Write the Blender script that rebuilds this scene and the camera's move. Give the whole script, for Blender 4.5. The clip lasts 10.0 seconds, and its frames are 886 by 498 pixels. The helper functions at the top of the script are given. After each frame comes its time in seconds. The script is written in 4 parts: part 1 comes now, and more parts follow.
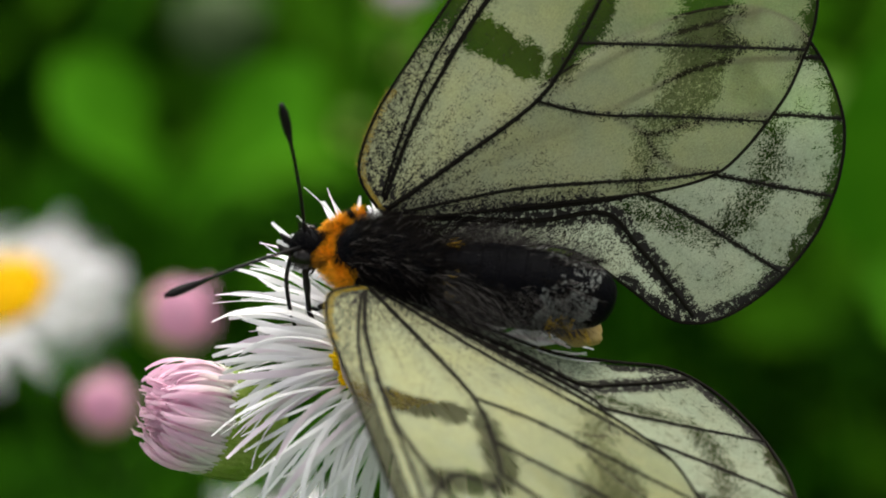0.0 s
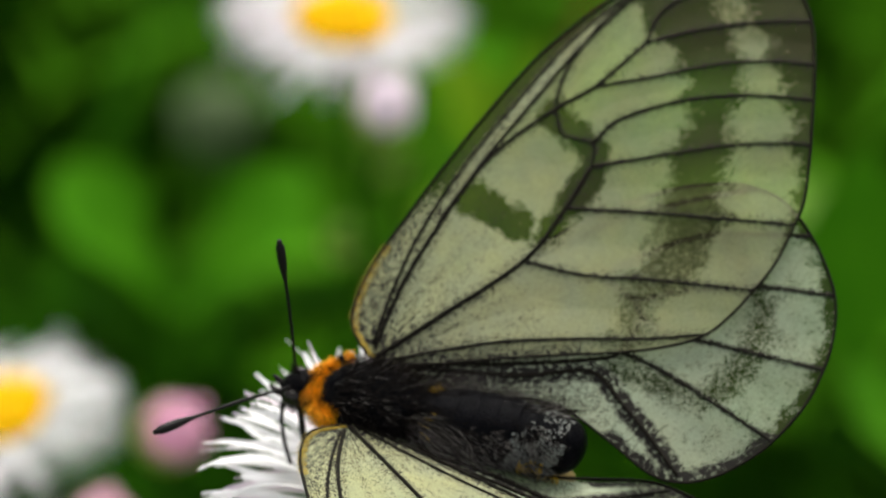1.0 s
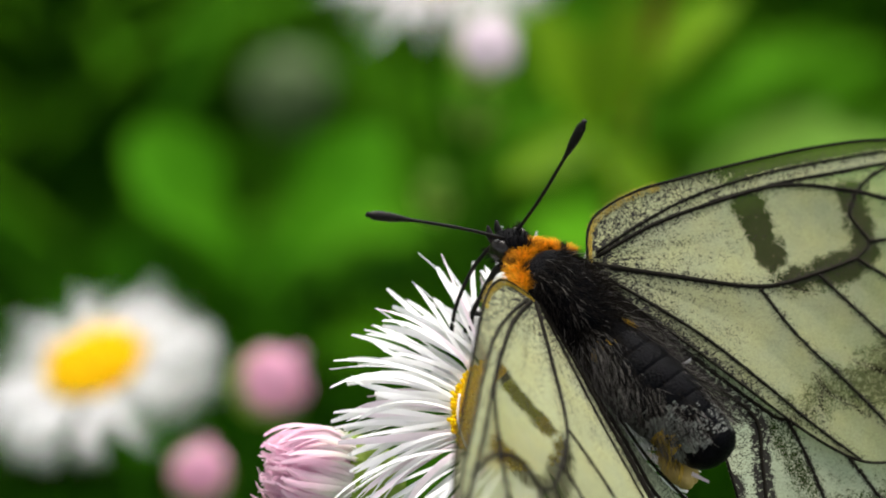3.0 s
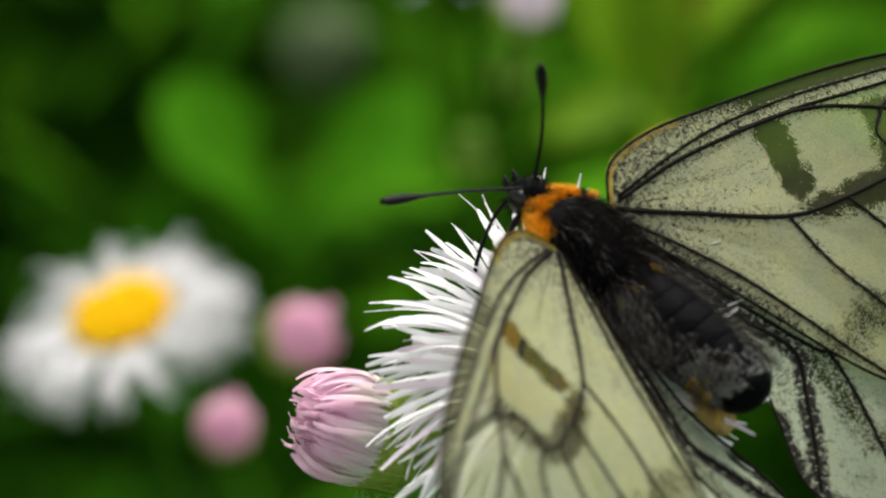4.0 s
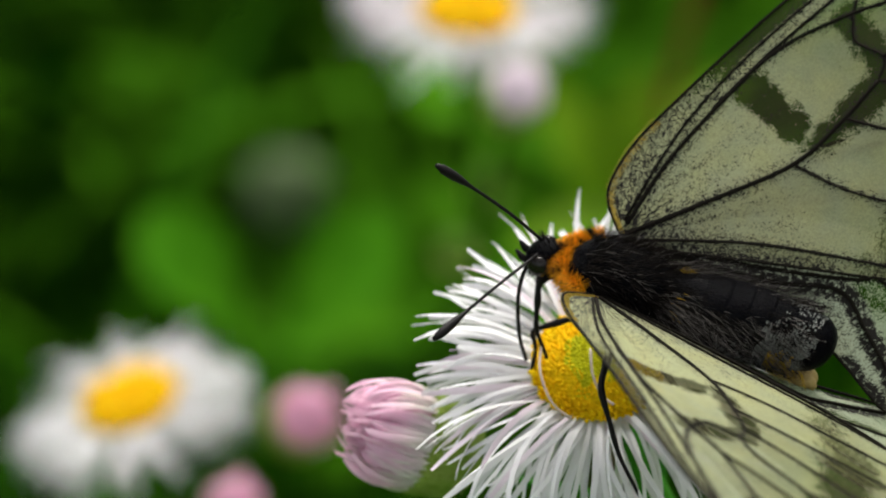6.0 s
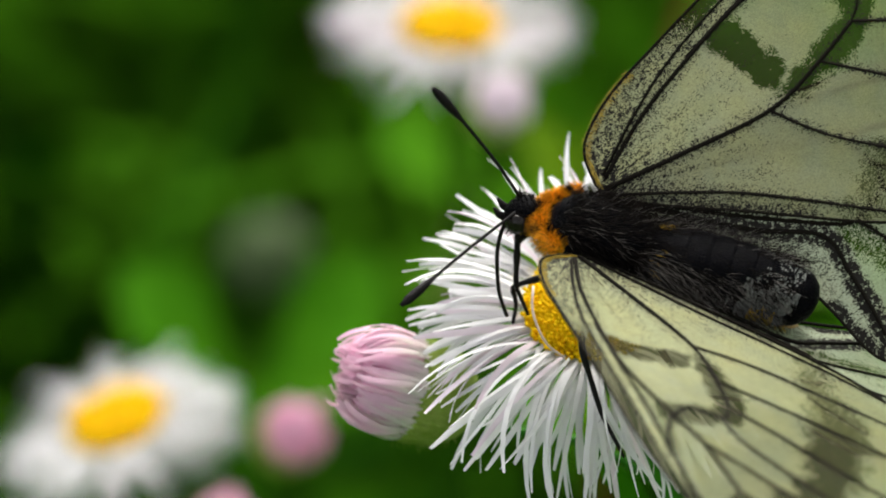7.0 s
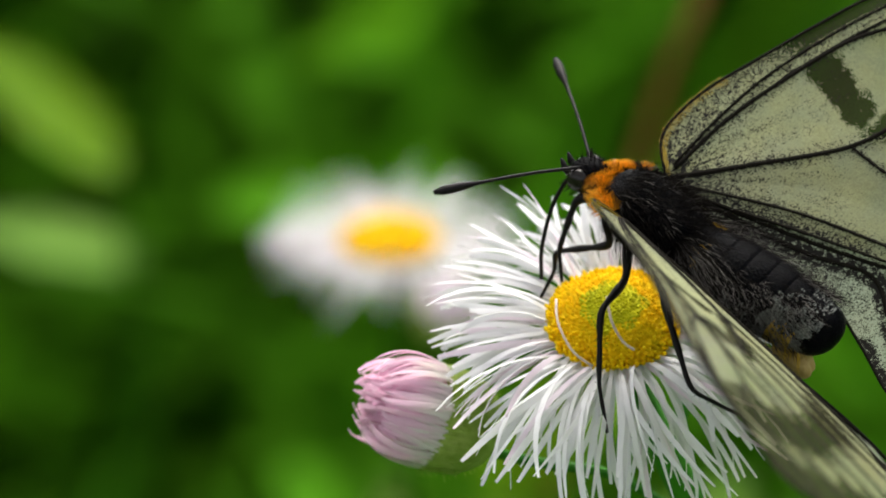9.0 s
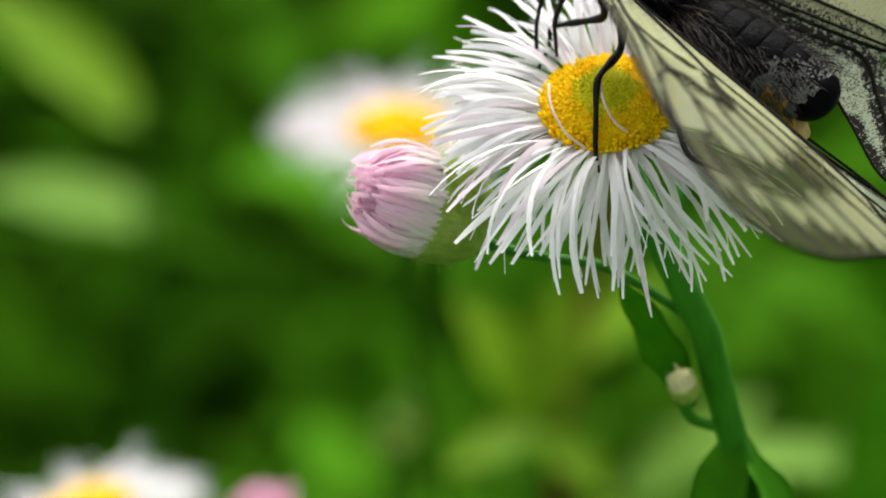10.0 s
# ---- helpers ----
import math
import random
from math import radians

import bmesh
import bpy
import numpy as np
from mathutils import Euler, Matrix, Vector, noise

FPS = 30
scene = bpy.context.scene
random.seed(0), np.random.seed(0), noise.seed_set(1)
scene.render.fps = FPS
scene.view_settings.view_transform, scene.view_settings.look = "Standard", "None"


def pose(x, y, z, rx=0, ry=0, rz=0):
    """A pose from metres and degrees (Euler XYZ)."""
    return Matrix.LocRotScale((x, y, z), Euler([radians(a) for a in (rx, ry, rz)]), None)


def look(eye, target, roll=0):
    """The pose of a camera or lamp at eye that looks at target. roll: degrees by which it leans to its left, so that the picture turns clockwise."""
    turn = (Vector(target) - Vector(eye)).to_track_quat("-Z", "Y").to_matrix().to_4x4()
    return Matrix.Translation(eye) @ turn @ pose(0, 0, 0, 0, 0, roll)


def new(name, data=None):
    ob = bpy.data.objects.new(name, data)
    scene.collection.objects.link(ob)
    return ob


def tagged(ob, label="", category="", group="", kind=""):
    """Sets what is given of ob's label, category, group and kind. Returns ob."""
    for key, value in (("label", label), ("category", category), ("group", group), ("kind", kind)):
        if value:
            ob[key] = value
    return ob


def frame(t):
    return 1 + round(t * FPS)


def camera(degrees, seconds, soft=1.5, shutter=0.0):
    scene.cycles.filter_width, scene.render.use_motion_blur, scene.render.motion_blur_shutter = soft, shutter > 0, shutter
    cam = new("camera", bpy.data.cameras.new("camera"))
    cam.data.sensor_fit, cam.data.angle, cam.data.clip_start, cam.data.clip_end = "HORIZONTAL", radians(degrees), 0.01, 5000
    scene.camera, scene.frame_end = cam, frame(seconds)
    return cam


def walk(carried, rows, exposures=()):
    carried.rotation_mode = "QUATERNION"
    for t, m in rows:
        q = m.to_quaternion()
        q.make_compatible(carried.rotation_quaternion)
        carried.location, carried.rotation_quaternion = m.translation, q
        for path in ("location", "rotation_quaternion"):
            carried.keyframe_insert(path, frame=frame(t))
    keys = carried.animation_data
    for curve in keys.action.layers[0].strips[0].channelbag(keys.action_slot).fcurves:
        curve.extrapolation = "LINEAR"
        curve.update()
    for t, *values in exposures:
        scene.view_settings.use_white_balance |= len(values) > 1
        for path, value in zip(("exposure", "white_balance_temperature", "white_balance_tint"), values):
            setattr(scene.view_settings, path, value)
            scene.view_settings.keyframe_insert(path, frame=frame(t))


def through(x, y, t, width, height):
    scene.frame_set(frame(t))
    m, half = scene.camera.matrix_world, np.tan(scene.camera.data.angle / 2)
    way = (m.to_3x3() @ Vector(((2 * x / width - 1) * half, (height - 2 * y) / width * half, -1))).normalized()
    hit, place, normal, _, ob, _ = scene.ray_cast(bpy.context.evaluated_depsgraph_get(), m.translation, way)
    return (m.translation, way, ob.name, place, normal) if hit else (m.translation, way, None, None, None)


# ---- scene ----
# All lengths below are in millimetres unless said otherwise; MM turns them into metres.
MM = 0.001
HEAD_HEIGHT = 0.42          # metres from the soil up to the visited flower


def place(x, y, z):
    """A point given in millimetres from the visited flower, in metres of the world."""
    return Vector((x * MM, y * MM, z * MM + HEAD_HEIGHT))


# ---- camera ----
cam = camera(9.0, 10.0, soft=1.9)
cam.data.dof.use_dof = True
cam.data.dof.focus_distance = 0.340
cam.data.dof.aperture_fstop = 36.0


def eye(x, y, z, yaw, pitch, roll):
    p = place(x, y, z)
    return pose(p.x, p.y, p.z, 90 + pitch, 0, -yaw) @ pose(0, 0, 0, 0, 0, roll)


walk(cam, [
    (0, eye(1.82, -252.16, 229.49, 0.54, -41.26, 0.68)),
    (0.5, eye(3.37, -263.05, 245.42, 0.58, -41.03, 1.09)),
    (1, eye(3.96, -260.61, 246.21, 0.39, -40.86, 0.28)),
    (1.5, eye(4.07, -263.1, 248.4, 0.61, -40.71, 0.3)),
    (2, eye(1.78, -263.17, 245.37, 0.56, -40.92, 0.54)),
    (2.5, eye(-1, -256.06, 237.41, 0.41, -40.65, 0.97)),
    (3, eye(-3.14, -255.22, 232.12, 0.09, -40.6, -0.42)),
    (3.2, eye(-5.87, -252.94, 229.51, 0.32, -40.64, 0.25)),
    (4.3, eye(-0.92, -248.66, 222.86, -0.64, -40.86, 0.02)),
    (4.5, eye(1.08, -250.72, 224.38, -1.08, -40.91, -0.44)),
    (5, eye(-4.42, -253.94, 222.82, -1.11, -40.52, -0.15)),
    (5.5, eye(-10.2, -267.7, 229.01, 0.49, -39.57, 0.18)),
    (6, eye(-13.58, -272.24, 224.5, 1.2, -38.27, 0.62)),
    (6.2, eye(-12.27, -274.95, 221.17, 1.03, -37.9, -0.33)),
    (7.3, eye(-18.04, -282.38, 208.58, 2.04, -35.85, 0.09)),
    (7.5, eye(-24.07, -287.71, 206.27, 2.94, -35.28, 0.61)),
    (8, eye(-27.59, -294.72, 197.47, 3.43, -33.44, -0.42)),
    (8.5, eye(-29.25, -296.51, 188.31, 3.64, -31.44, -0.57)),
    (9, eye(-29.74, -296.65, 180.95, 4.1, -30.38, -1.02)),
    (9.5, eye(-30.46, -305.03, 173.86, 3.82, -30.33, -1.77)),
    (10, eye(-27.99, -305.53, 164.28, 3.67, -29.43, -1.69)),
], exposures=[(0, 0.6), (0.5, 0.65), (1.0, 0.72), (1.5, 0.86), (2.0, 0.82), (2.5, 0.78), (3.0, 0.88), (3.2, 0.85), (4.3, 0.55), (4.5, 0.5), (5, 0.45), (5.5, 0.5), (6.2, 0.6), (7.5, 0.75), (8.5, 0.85), (9.0, 0.8), (9.5, 0.8), (10, 0.95)])

# ---- world and sun ----
world = bpy.data.worlds.new("overcast_sky")
scene.world = world
world.use_nodes = True
wn = world.node_tree
sky = wn.nodes.new("ShaderNodeTexSky")
sky.sky_type = "NISHITA"
sky.sun_disc = False
sky.sun_elevation = radians(45)
sky.sun_rotation = radians(8)
sky.air_density, sky.dust_density = 1.0, 3.0
veil = wn.nodes.new("ShaderNodeHueSaturation")     # thin cloud: a whiter sky
veil.inputs["Saturation"].default_value = 0.15
wn.links.new(sky.outputs["Color"], veil.inputs["Color"])
wn.links.new(veil.outputs["Color"], wn.nodes["Background"].inputs["Color"])
wn.nodes["Background"].inputs["Strength"].default_value = 0.15
sun = new("sun", bpy.data.lights.new("sun", "SUN"))
sun.data.energy, sun.data.angle, sun.data.color = 2.8, radians(40), (1.0, 0.95, 0.84)
sun.matrix_world = look((0.25, 1.8, 1.85), (0, 0, 0.0))


# ---- materials ----
def nodes_of(name):
    m = bpy.data.materials.new(name)
    m.use_nodes = True
    t = m.node_tree
    t.nodes.clear()
    return m, t


def add(t, kind, **values):
    n = t.nodes.new(kind)
    for key, value in values.items():
        n.inputs[key].default_value = value
    return n


def ramp(t, source, stops):
    r = t.nodes.new("ShaderNodeValToRGB")
    while len(r.color_ramp.elements) < len(stops):
        r.color_ramp.elements.new(0.5)
    for e, (at, c) in zip(r.color_ramp.elements, stops):
        e.position, e.color = at, (*c, 1)
    t.links.new(source, r.inputs["Fac"])
    return r.outputs["Color"]


def surface(name, low, high, scale, rough=0.6, grain=5.0, bump=0.06, through=0.0, stretch=(1, 1, 1), vary=0.25, sheen=0.0, island=False, gloss=0.3):
    """A mottled surface: two scales of noise between two colours, fine relief, some light let through."""
    m, t = nodes_of(name)
    coord = add(t, "ShaderNodeTexCoord")
    mapping = add(t, "ShaderNodeMapping", Scale=stretch)
    t.links.new(coord.outputs["Object"], mapping.inputs["Vector"])
    big = add(t, "ShaderNodeTexNoise", Scale=scale, Detail=3.0)
    fine = add(t, "ShaderNodeTexNoise", Scale=scale * grain, Detail=4.0)
    for n in (big, fine):
        t.links.new(mapping.outputs["Vector"], n.inputs["Vector"])
    mixf = add(t, "ShaderNodeMix", Factor=0.45)
    t.links.new(big.outputs["Fac"], mixf.inputs["A"])
    t.links.new(fine.outputs["Fac"], mixf.inputs["B"])
    colour = ramp(t, mixf.outputs["Result"], [(0.32, low), (0.68, high)])
    if island:
        pick = add(t, "ShaderNodeNewGeometry").outputs["Random Per Island"]
    else:
        pick = add(t, "ShaderNodeObjectInfo").outputs["Random"]
    spread = add(t, "ShaderNodeMapRange", **{"To Min": 1 - vary, "To Max": 1 + vary})
    t.links.new(pick, spread.inputs["Value"])
    tint = add(t, "ShaderNodeHueSaturation")
    t.links.new(colour, tint.inputs["Color"])
    t.links.new(spread.outputs["Result"], tint.inputs["Value"])
    b = add(t, "ShaderNodeBump", Strength=0.7, Distance=bump * MM)
    t.links.new(fine.outputs["Fac"], b.inputs["Height"])
    p = add(t, "ShaderNodeBsdfPrincipled", Roughness=rough)
    p.inputs["Sheen Weight"].default_value = sheen
    p.inputs["Specular IOR Level"].default_value = gloss
    t.links.new(tint.outputs["Color"], p.inputs["Base Color"])
    t.links.new(b.outputs["Normal"], p.inputs["Normal"])
    shader = p.outputs["BSDF"]
    if through:
        tr = add(t, "ShaderNodeBsdfTranslucent")
        t.links.new(tint.outputs["Color"], tr.inputs["Color"])
        mx = add(t, "ShaderNodeMixShader", Fac=through)
        t.links.new(shader, mx.inputs[1])
        t.links.new(tr.outputs["BSDF"], mx.inputs[2])
        shader = mx.outputs["Shader"]
    out = add(t, "ShaderNodeOutputMaterial")
    t.links.new(shader, out.inputs["Surface"])
    return m


def bud_ray(name, foot, tip):
    """Closed ray of a bud: whitish where it leaves the cup, pink at the tip, faintly streaked."""
    m, t = nodes_of(name)
    coord = add(t, "ShaderNodeTexCoord")
    xyz = add(t, "ShaderNodeSeparateXYZ")
    t.links.new(coord.outputs["Object"], xyz.inputs["Vector"])
    streak = add(t, "ShaderNodeTexNoise", Scale=1500.0, Detail=3.0)
    t.links.new(coord.outputs["Object"], streak.inputs["Vector"])
    along = add(t, "ShaderNodeMapRange", **{"From Min": 0.3 * MM, "From Max": 3.6 * MM})
    t.links.new(xyz.outputs["Z"], along.inputs["Value"])
    pick = add(t, "ShaderNodeObjectInfo")
    shift = add(t, "ShaderNodeMapRange", **{"To Min": -0.28, "To Max": 0.28})
    t.links.new(pick.outputs["Random"], shift.inputs["Value"])
    total = t.nodes.new("ShaderNodeMath")
    total.operation = "ADD"
    t.links.new(along.outputs["Result"], total.inputs[0])
    t.links.new(shift.outputs["Result"], total.inputs[1])
    colour = ramp(t, total.outputs["Value"], [(0.05, foot), (0.75, tip)])
    tint = add(t, "ShaderNodeHueSaturation")
    t.links.new(colour, tint.inputs["Color"])
    value = add(t, "ShaderNodeMapRange", **{"To Min": 0.9, "To Max": 1.04})
    t.links.new(streak.outputs["Fac"], value.inputs["Value"])
    t.links.new(value.outputs["Result"], tint.inputs["Value"])
    p = add(t, "ShaderNodeBsdfPrincipled", Roughness=0.75)
    p.inputs["Specular IOR Level"].default_value = 0.2
    tr = add(t, "ShaderNodeBsdfTranslucent")
    for n, key in ((p, "Base Color"), (tr, "Color")):
        t.links.new(tint.outputs["Color"], n.inputs[key])
    mx = add(t, "ShaderNodeMixShader", Fac=0.62)
    t.links.new(p.outputs["BSDF"], mx.inputs[1])
    t.links.new(tr.outputs["BSDF"], mx.inputs[2])
    out = add(t, "ShaderNodeOutputMaterial")
    t.links.new(mx.outputs["Shader"], out.inputs["Surface"])
    return m


def wing_surface(name, pale, warm):
    """Butterfly wing: fine pale scales over a smoky clear membrane, sprinkled with black scales."""
    m, t = nodes_of(name)
    coord = add(t, "ShaderNodeTexCoord")
    plan = add(t, "ShaderNodeAttribute")              # the wing's own plane, in metres
    plan.attribute_name = "plan"
    turned = add(t, "ShaderNodeMapping", Rotation=(0, 0, radians(-42)))
    t.links.new(plan.outputs["Vector"], turned.inputs["Vector"])
    mapping = add(t, "ShaderNodeMapping", Scale=(1.25, 0.75, 1.0))
    t.links.new(turned.outputs["Vector"], mapping.inputs["Vector"])
    cells = add(t, "ShaderNodeTexVoronoi", Scale=17000.0)
    rough_edge = add(t, "ShaderNodeTexNoise", Scale=2400.0, Detail=4.0)
    wob = add(t, "ShaderNodeTexNoise", Scale=2600.0, Detail=3.0)
    for n in (cells, rough_edge):
        t.links.new(mapping.outputs["Vector"], n.inputs["Vector"])
    t.links.new(coord.outputs["Object"], wob.inputs["Vector"])
    part_rgb = add(t, "ShaderNodeSeparateColor")
    t.links.new(cells.outputs["Color"], part_rgb.inputs["Color"])
    soft = add(t, "ShaderNodeTexNoise", Scale=420.0, Detail=3.0)
    t.links.new(coord.outputs["Object"], soft.inputs["Vector"])

    def field(key):
        n = add(t, "ShaderNodeAttribute")
        n.attribute_name = key
        return n.outputs["Fac"]

    def maths(op, a, b):
        n = t.nodes.new("ShaderNodeMath")
        n.operation = op
        for socket, v in zip(n.inputs, (a, b)):
            if isinstance(v, (int, float)):
                socket.default_value = v
            else:
                t.links.new(v, socket)
        return n.outputs["Value"]

    def ranged(v, lo, hi, to_lo=0.0, to_hi=1.0):
        n = add(t, "ShaderNodeMapRange", **{"From Min": lo, "From Max": hi, "To Min": to_lo, "To Max": to_hi})
        t.links.new(v, n.inputs["Value"])
        return n.outputs["Result"]

    band, dust, thin = field("band"), field("dust"), field("thin")
    # where the pale scales end: a ragged edge, one or two scales wide
    jitter = maths("ADD", maths("MULTIPLY", maths("SUBTRACT", part_rgb.outputs["Red"], 0.5), 0.75), maths("MULTIPLY", maths("SUBTRACT", rough_edge.outputs["Fac"], 0.5), 0.9))
    smoky = ranged(maths("ADD", band, jitter), 0.46, 0.56)
    black_level = maths("ADD", dust, maths("MULTIPLY", maths("SUBTRACT", wob.outputs["Fac"], 0.5), maths("MULTIPLY", dust, 2.4)))
    black_on = ranged(maths("SUBTRACT", black_level, part_rgb.outputs["Green"]), 0.0, 0.10)
    hue = ramp(t, soft.outputs["Fac"], [(0.35, pale), (0.7, warm)])
    tone = add(t, "ShaderNodeHueSaturation")
    t.links.new(hue, tone.inputs["Color"])
    t.links.new(ranged(part_rgb.outputs["Blue"], 0, 1, 0.8, 1.1), tone.inputs["Value"])
    b = add(t, "ShaderNodeBump", Strength=0.6, Distance=0.03 * MM)
    t.links.new(cells.outputs["Distance"], b.inputs["Height"])
    white = add(t, "ShaderNodeBsdfPrincipled", Roughness=0.7)
    white.inputs["Specular IOR Level"].default_value = 0.05
    t.links.new(tone.outputs["Color"], white.inputs["Base Color"])
    t.links.new(b.outputs["Normal"], white.inputs["Normal"])
    glow = add(t, "ShaderNodeBsdfTranslucent")
    t.links.new(tone.outputs["Color"], glow.inputs["Color"])
    pane = add(t, "ShaderNodeBsdfTransparent", Color=(0.90, 0.94, 0.80, 1))

    def blend(fac, a, c):
        n = add(t, "ShaderNodeMixShader")
        if isinstance(fac, float):
            n.inputs["Fac"].default_value = fac
        else:
            t.links.new(fac, n.inputs["Fac"])
        t.links.new(a, n.inputs[1])
        t.links.new(c, n.inputs[2])
        return n.outputs["Shader"]

    scales = blend(thin, blend(0.38, white.outputs["BSDF"], glow.outputs["BSDF"]), pane.outputs["BSDF"])
    smoke = add(t, "ShaderNodeBsdfPrincipled", Roughness=0.5)
    smoke.inputs["Specular IOR Level"].default_value = 0.05
    t.links.new(ramp(t, part_rgb.outputs["Blue"], [(0.0, (0.026, 0.027, 0.010)), (1.0, (0.078, 0.074, 0.036))]), smoke.inputs["Base Color"])
    tinted = add(t, "ShaderNodeBsdfTransparent", Color=(0.47, 0.49, 0.31, 1))
    membrane = blend(0.50, smoke.outputs["BSDF"], tinted.outputs["BSDF"])
    ink = add(t, "ShaderNodeBsdfPrincipled", **{"Base Color": (0.024, 0.022, 0.019, 1), "Roughness": 0.7})
    ink.inputs["Specular IOR Level"].default_value = 0.05
    whole = blend(black_on, blend(smoky, scales, membrane), ink.outputs["BSDF"])
    out = add(t, "ShaderNodeOutputMaterial")
    t.links.new(whole, out.inputs["Surface"])
    return m


SOIL = surface("dark_soil", (0.016, 0.050, 0.004), (0.042, 0.105, 0.008), 40, rough=0.95, bump=4, gloss=0.05)
RAY_WHITE = surface("white_ray", (0.91, 0.90, 0.92), (0.96, 0.96, 0.96), 700, rough=0.7, through=0.5, stretch=(0.12, 1, 1), vary=0.05, bump=0.05)
RAY_PALE_PINK = surface("pinkish_ray", (0.90, 0.79, 0.87), (0.94, 0.89, 0.93), 700, rough=0.7, through=0.5, stretch=(0.12, 1, 1), vary=0.06, bump=0.05)
RAY_PINK = surface("pink_ray", (0.88, 0.56, 0.72), (0.93, 0.68, 0.81), 900, rough=0.75, through=0.6, stretch=(0.15, 1, 1), vary=0.05, bump=0.06)
BUD_RAY = bud_ray("bud_ray", (0.97, 0.95, 0.91), (0.98, 0.79, 0.89))
DISC = surface("yellow_florets", (0.95, 0.60, 0.002), (1.0, 0.80, 0.010), 500, rough=0.8, vary=0.10, bump=0.08, through=0.35, island=True, gloss=0.1)
DISC_GREEN = surface("unopened_florets", (0.48, 0.50, 0.006), (0.70, 0.66, 0.010), 500, rough=0.7, vary=0.14, bump=0.08, through=0.2, island=True, gloss=0.1)
CUP = surface("hairy_green_bracts", (0.09, 0.22, 0.012), (0.28, 0.42, 0.05), 500, rough=0.7, vary=0.12, bump=0.12, through=0.1, sheen=0.1, gloss=0.15)
CUP_BUD = surface("bud_bracts", (0.26, 0.42, 0.04), (0.50, 0.62, 0.16), 500, rough=0.7, vary=0.1, bump=0.12, through=0.3, gloss=0.1)
CUP_PALE = surface("pale_bracts", (0.62, 0.62, 0.30), (0.76, 0.72, 0.40), 500, rough=0.7, vary=0.12, bump=0.1, through=0.15, gloss=0.15)
STEM = surface("green_stem", (0.014, 0.110, 0.004), (0.034, 0.185, 0.006), 300, rough=0.6, stretch=(1, 1, 0.15), vary=0.1, bump=0.1, gloss=0.15)
STEM_BROWN = surface("brown_stem", (0.10, 0.030, 0.006), (0.17, 0.055, 0.012), 250, rough=0.7, stretch=(1, 1, 0.2), vary=0.1, bump=0.1, gloss=0.1)
LEAF = surface("green_leaf", (0.040, 0.185, 0.003), (0.076, 0.270, 0.006), 140, rough=0.75, through=0.35, vary=0.12, bump=0.15, gloss=0.04)
LEAF_STEM = surface("stem_leaf", (0.034, 0.18, 0.003), (0.065, 0.26, 0.005), 140, rough=0.7, through=0.4, vary=0.1, bump=0.15, gloss=0.06)
# stem green darkened for the stalks farther back: shade put into the colour
STEM_SHADE = surface("shade_tinted_stem", (0.015, 0.07, 0.001), (0.03, 0.11, 0.002), 300, rough=0.8, stretch=(1, 1, 0.15), vary=0.1, bump=0.1, gloss=0.05)
LEAF_LIGHT = surface("yellow_green_leaf", (0.115, 0.27, 0.002), (0.19, 0.36, 0.006), 140, rough=0.6, through=0.4, vary=0.12, bump=0.15, gloss=0.1)
LEAF_SOFT = surface("pale_leaf", (0.08, 0.20, 0.012), (0.13, 0.26, 0.025), 140, rough=0.7, through=0.3, vary=0.12, bump=0.15, gloss=0.1)
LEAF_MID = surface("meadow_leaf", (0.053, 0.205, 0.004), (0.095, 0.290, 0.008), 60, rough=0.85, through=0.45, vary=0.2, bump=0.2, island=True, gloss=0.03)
# meadow leaf darkened: the shade near the floor is put into this colour
LEAF_SHADE = surface("shade_tinted_undergrowth", (0.006, 0.042, 0.0006), (0.028, 0.115, 0.0015), 60, rough=0.85, through=0.35, vary=0.6, bump=0.2, island=True, gloss=0.03)
# lighter copy of the undergrowth green; its sunlight lies in the colour
LEAF_SUN = surface("sun_tinted_undergrowth", (0.065, 0.225, 0.003), (0.115, 0.305, 0.006), 60, rough=0.85, through=0.45, vary=0.16, bump=0.2, island=True, gloss=0.03)
DRY = surface("withered_head", (0.058, 0.098, 0.030), (0.090, 0.130, 0.052), 300, rough=0.8, vary=0.1, bump=0.2)
WING_FORE = wing_surface("forewing_scales", (0.385, 0.405, 0.250), (0.445, 0.445, 0.235))
WING_HIND = wing_surface("hindwing_scales", (0.49, 0.545, 0.40), (0.54, 0.575, 0.41))
VEIN = surface("black_vein", (0.006, 0.005, 0.004), (0.016, 0.014, 0.010), 4000, rough=0.7, vary=0.0, bump=0.02, gloss=0.04)
CHITIN = surface("black_body", (0.0010, 0.0010, 0.0014), (0.0040, 0.0040, 0.0052), 1500, rough=0.30, vary=0.0, bump=0.15, gloss=0.015)
LEG = surface("black_leg", (0.004, 0.0035, 0.0035), (0.012, 0.010, 0.010), 2500, rough=0.5, vary=0.0, bump=0.03, gloss=0.12)
EYE = surface("dark_eye", (0.008, 0.007, 0.006), (0.02, 0.015, 0.012), 4000, rough=0.18, vary=0.0, bump=0.01)
FUR_DARK = surface("black_hair", (0.0025, 0.002, 0.0018), (0.016, 0.012, 0.0095), 900, rough=0.7, vary=0.6, bump=0.02, island=True, gloss=0.05)
FUR_GREY = surface("grey_hair", (0.06, 0.054, 0.048), (0.26, 0.24, 0.22), 700, rough=0.5, vary=0.5, bump=0.02, island=True)
FUR_ORANGE = surface("orange_hair", (0.62, 0.19, 0.002), (0.98, 0.47, 0.010), 700, rough=0.6, vary=0.45, bump=0.02, island=True, gloss=0.15)
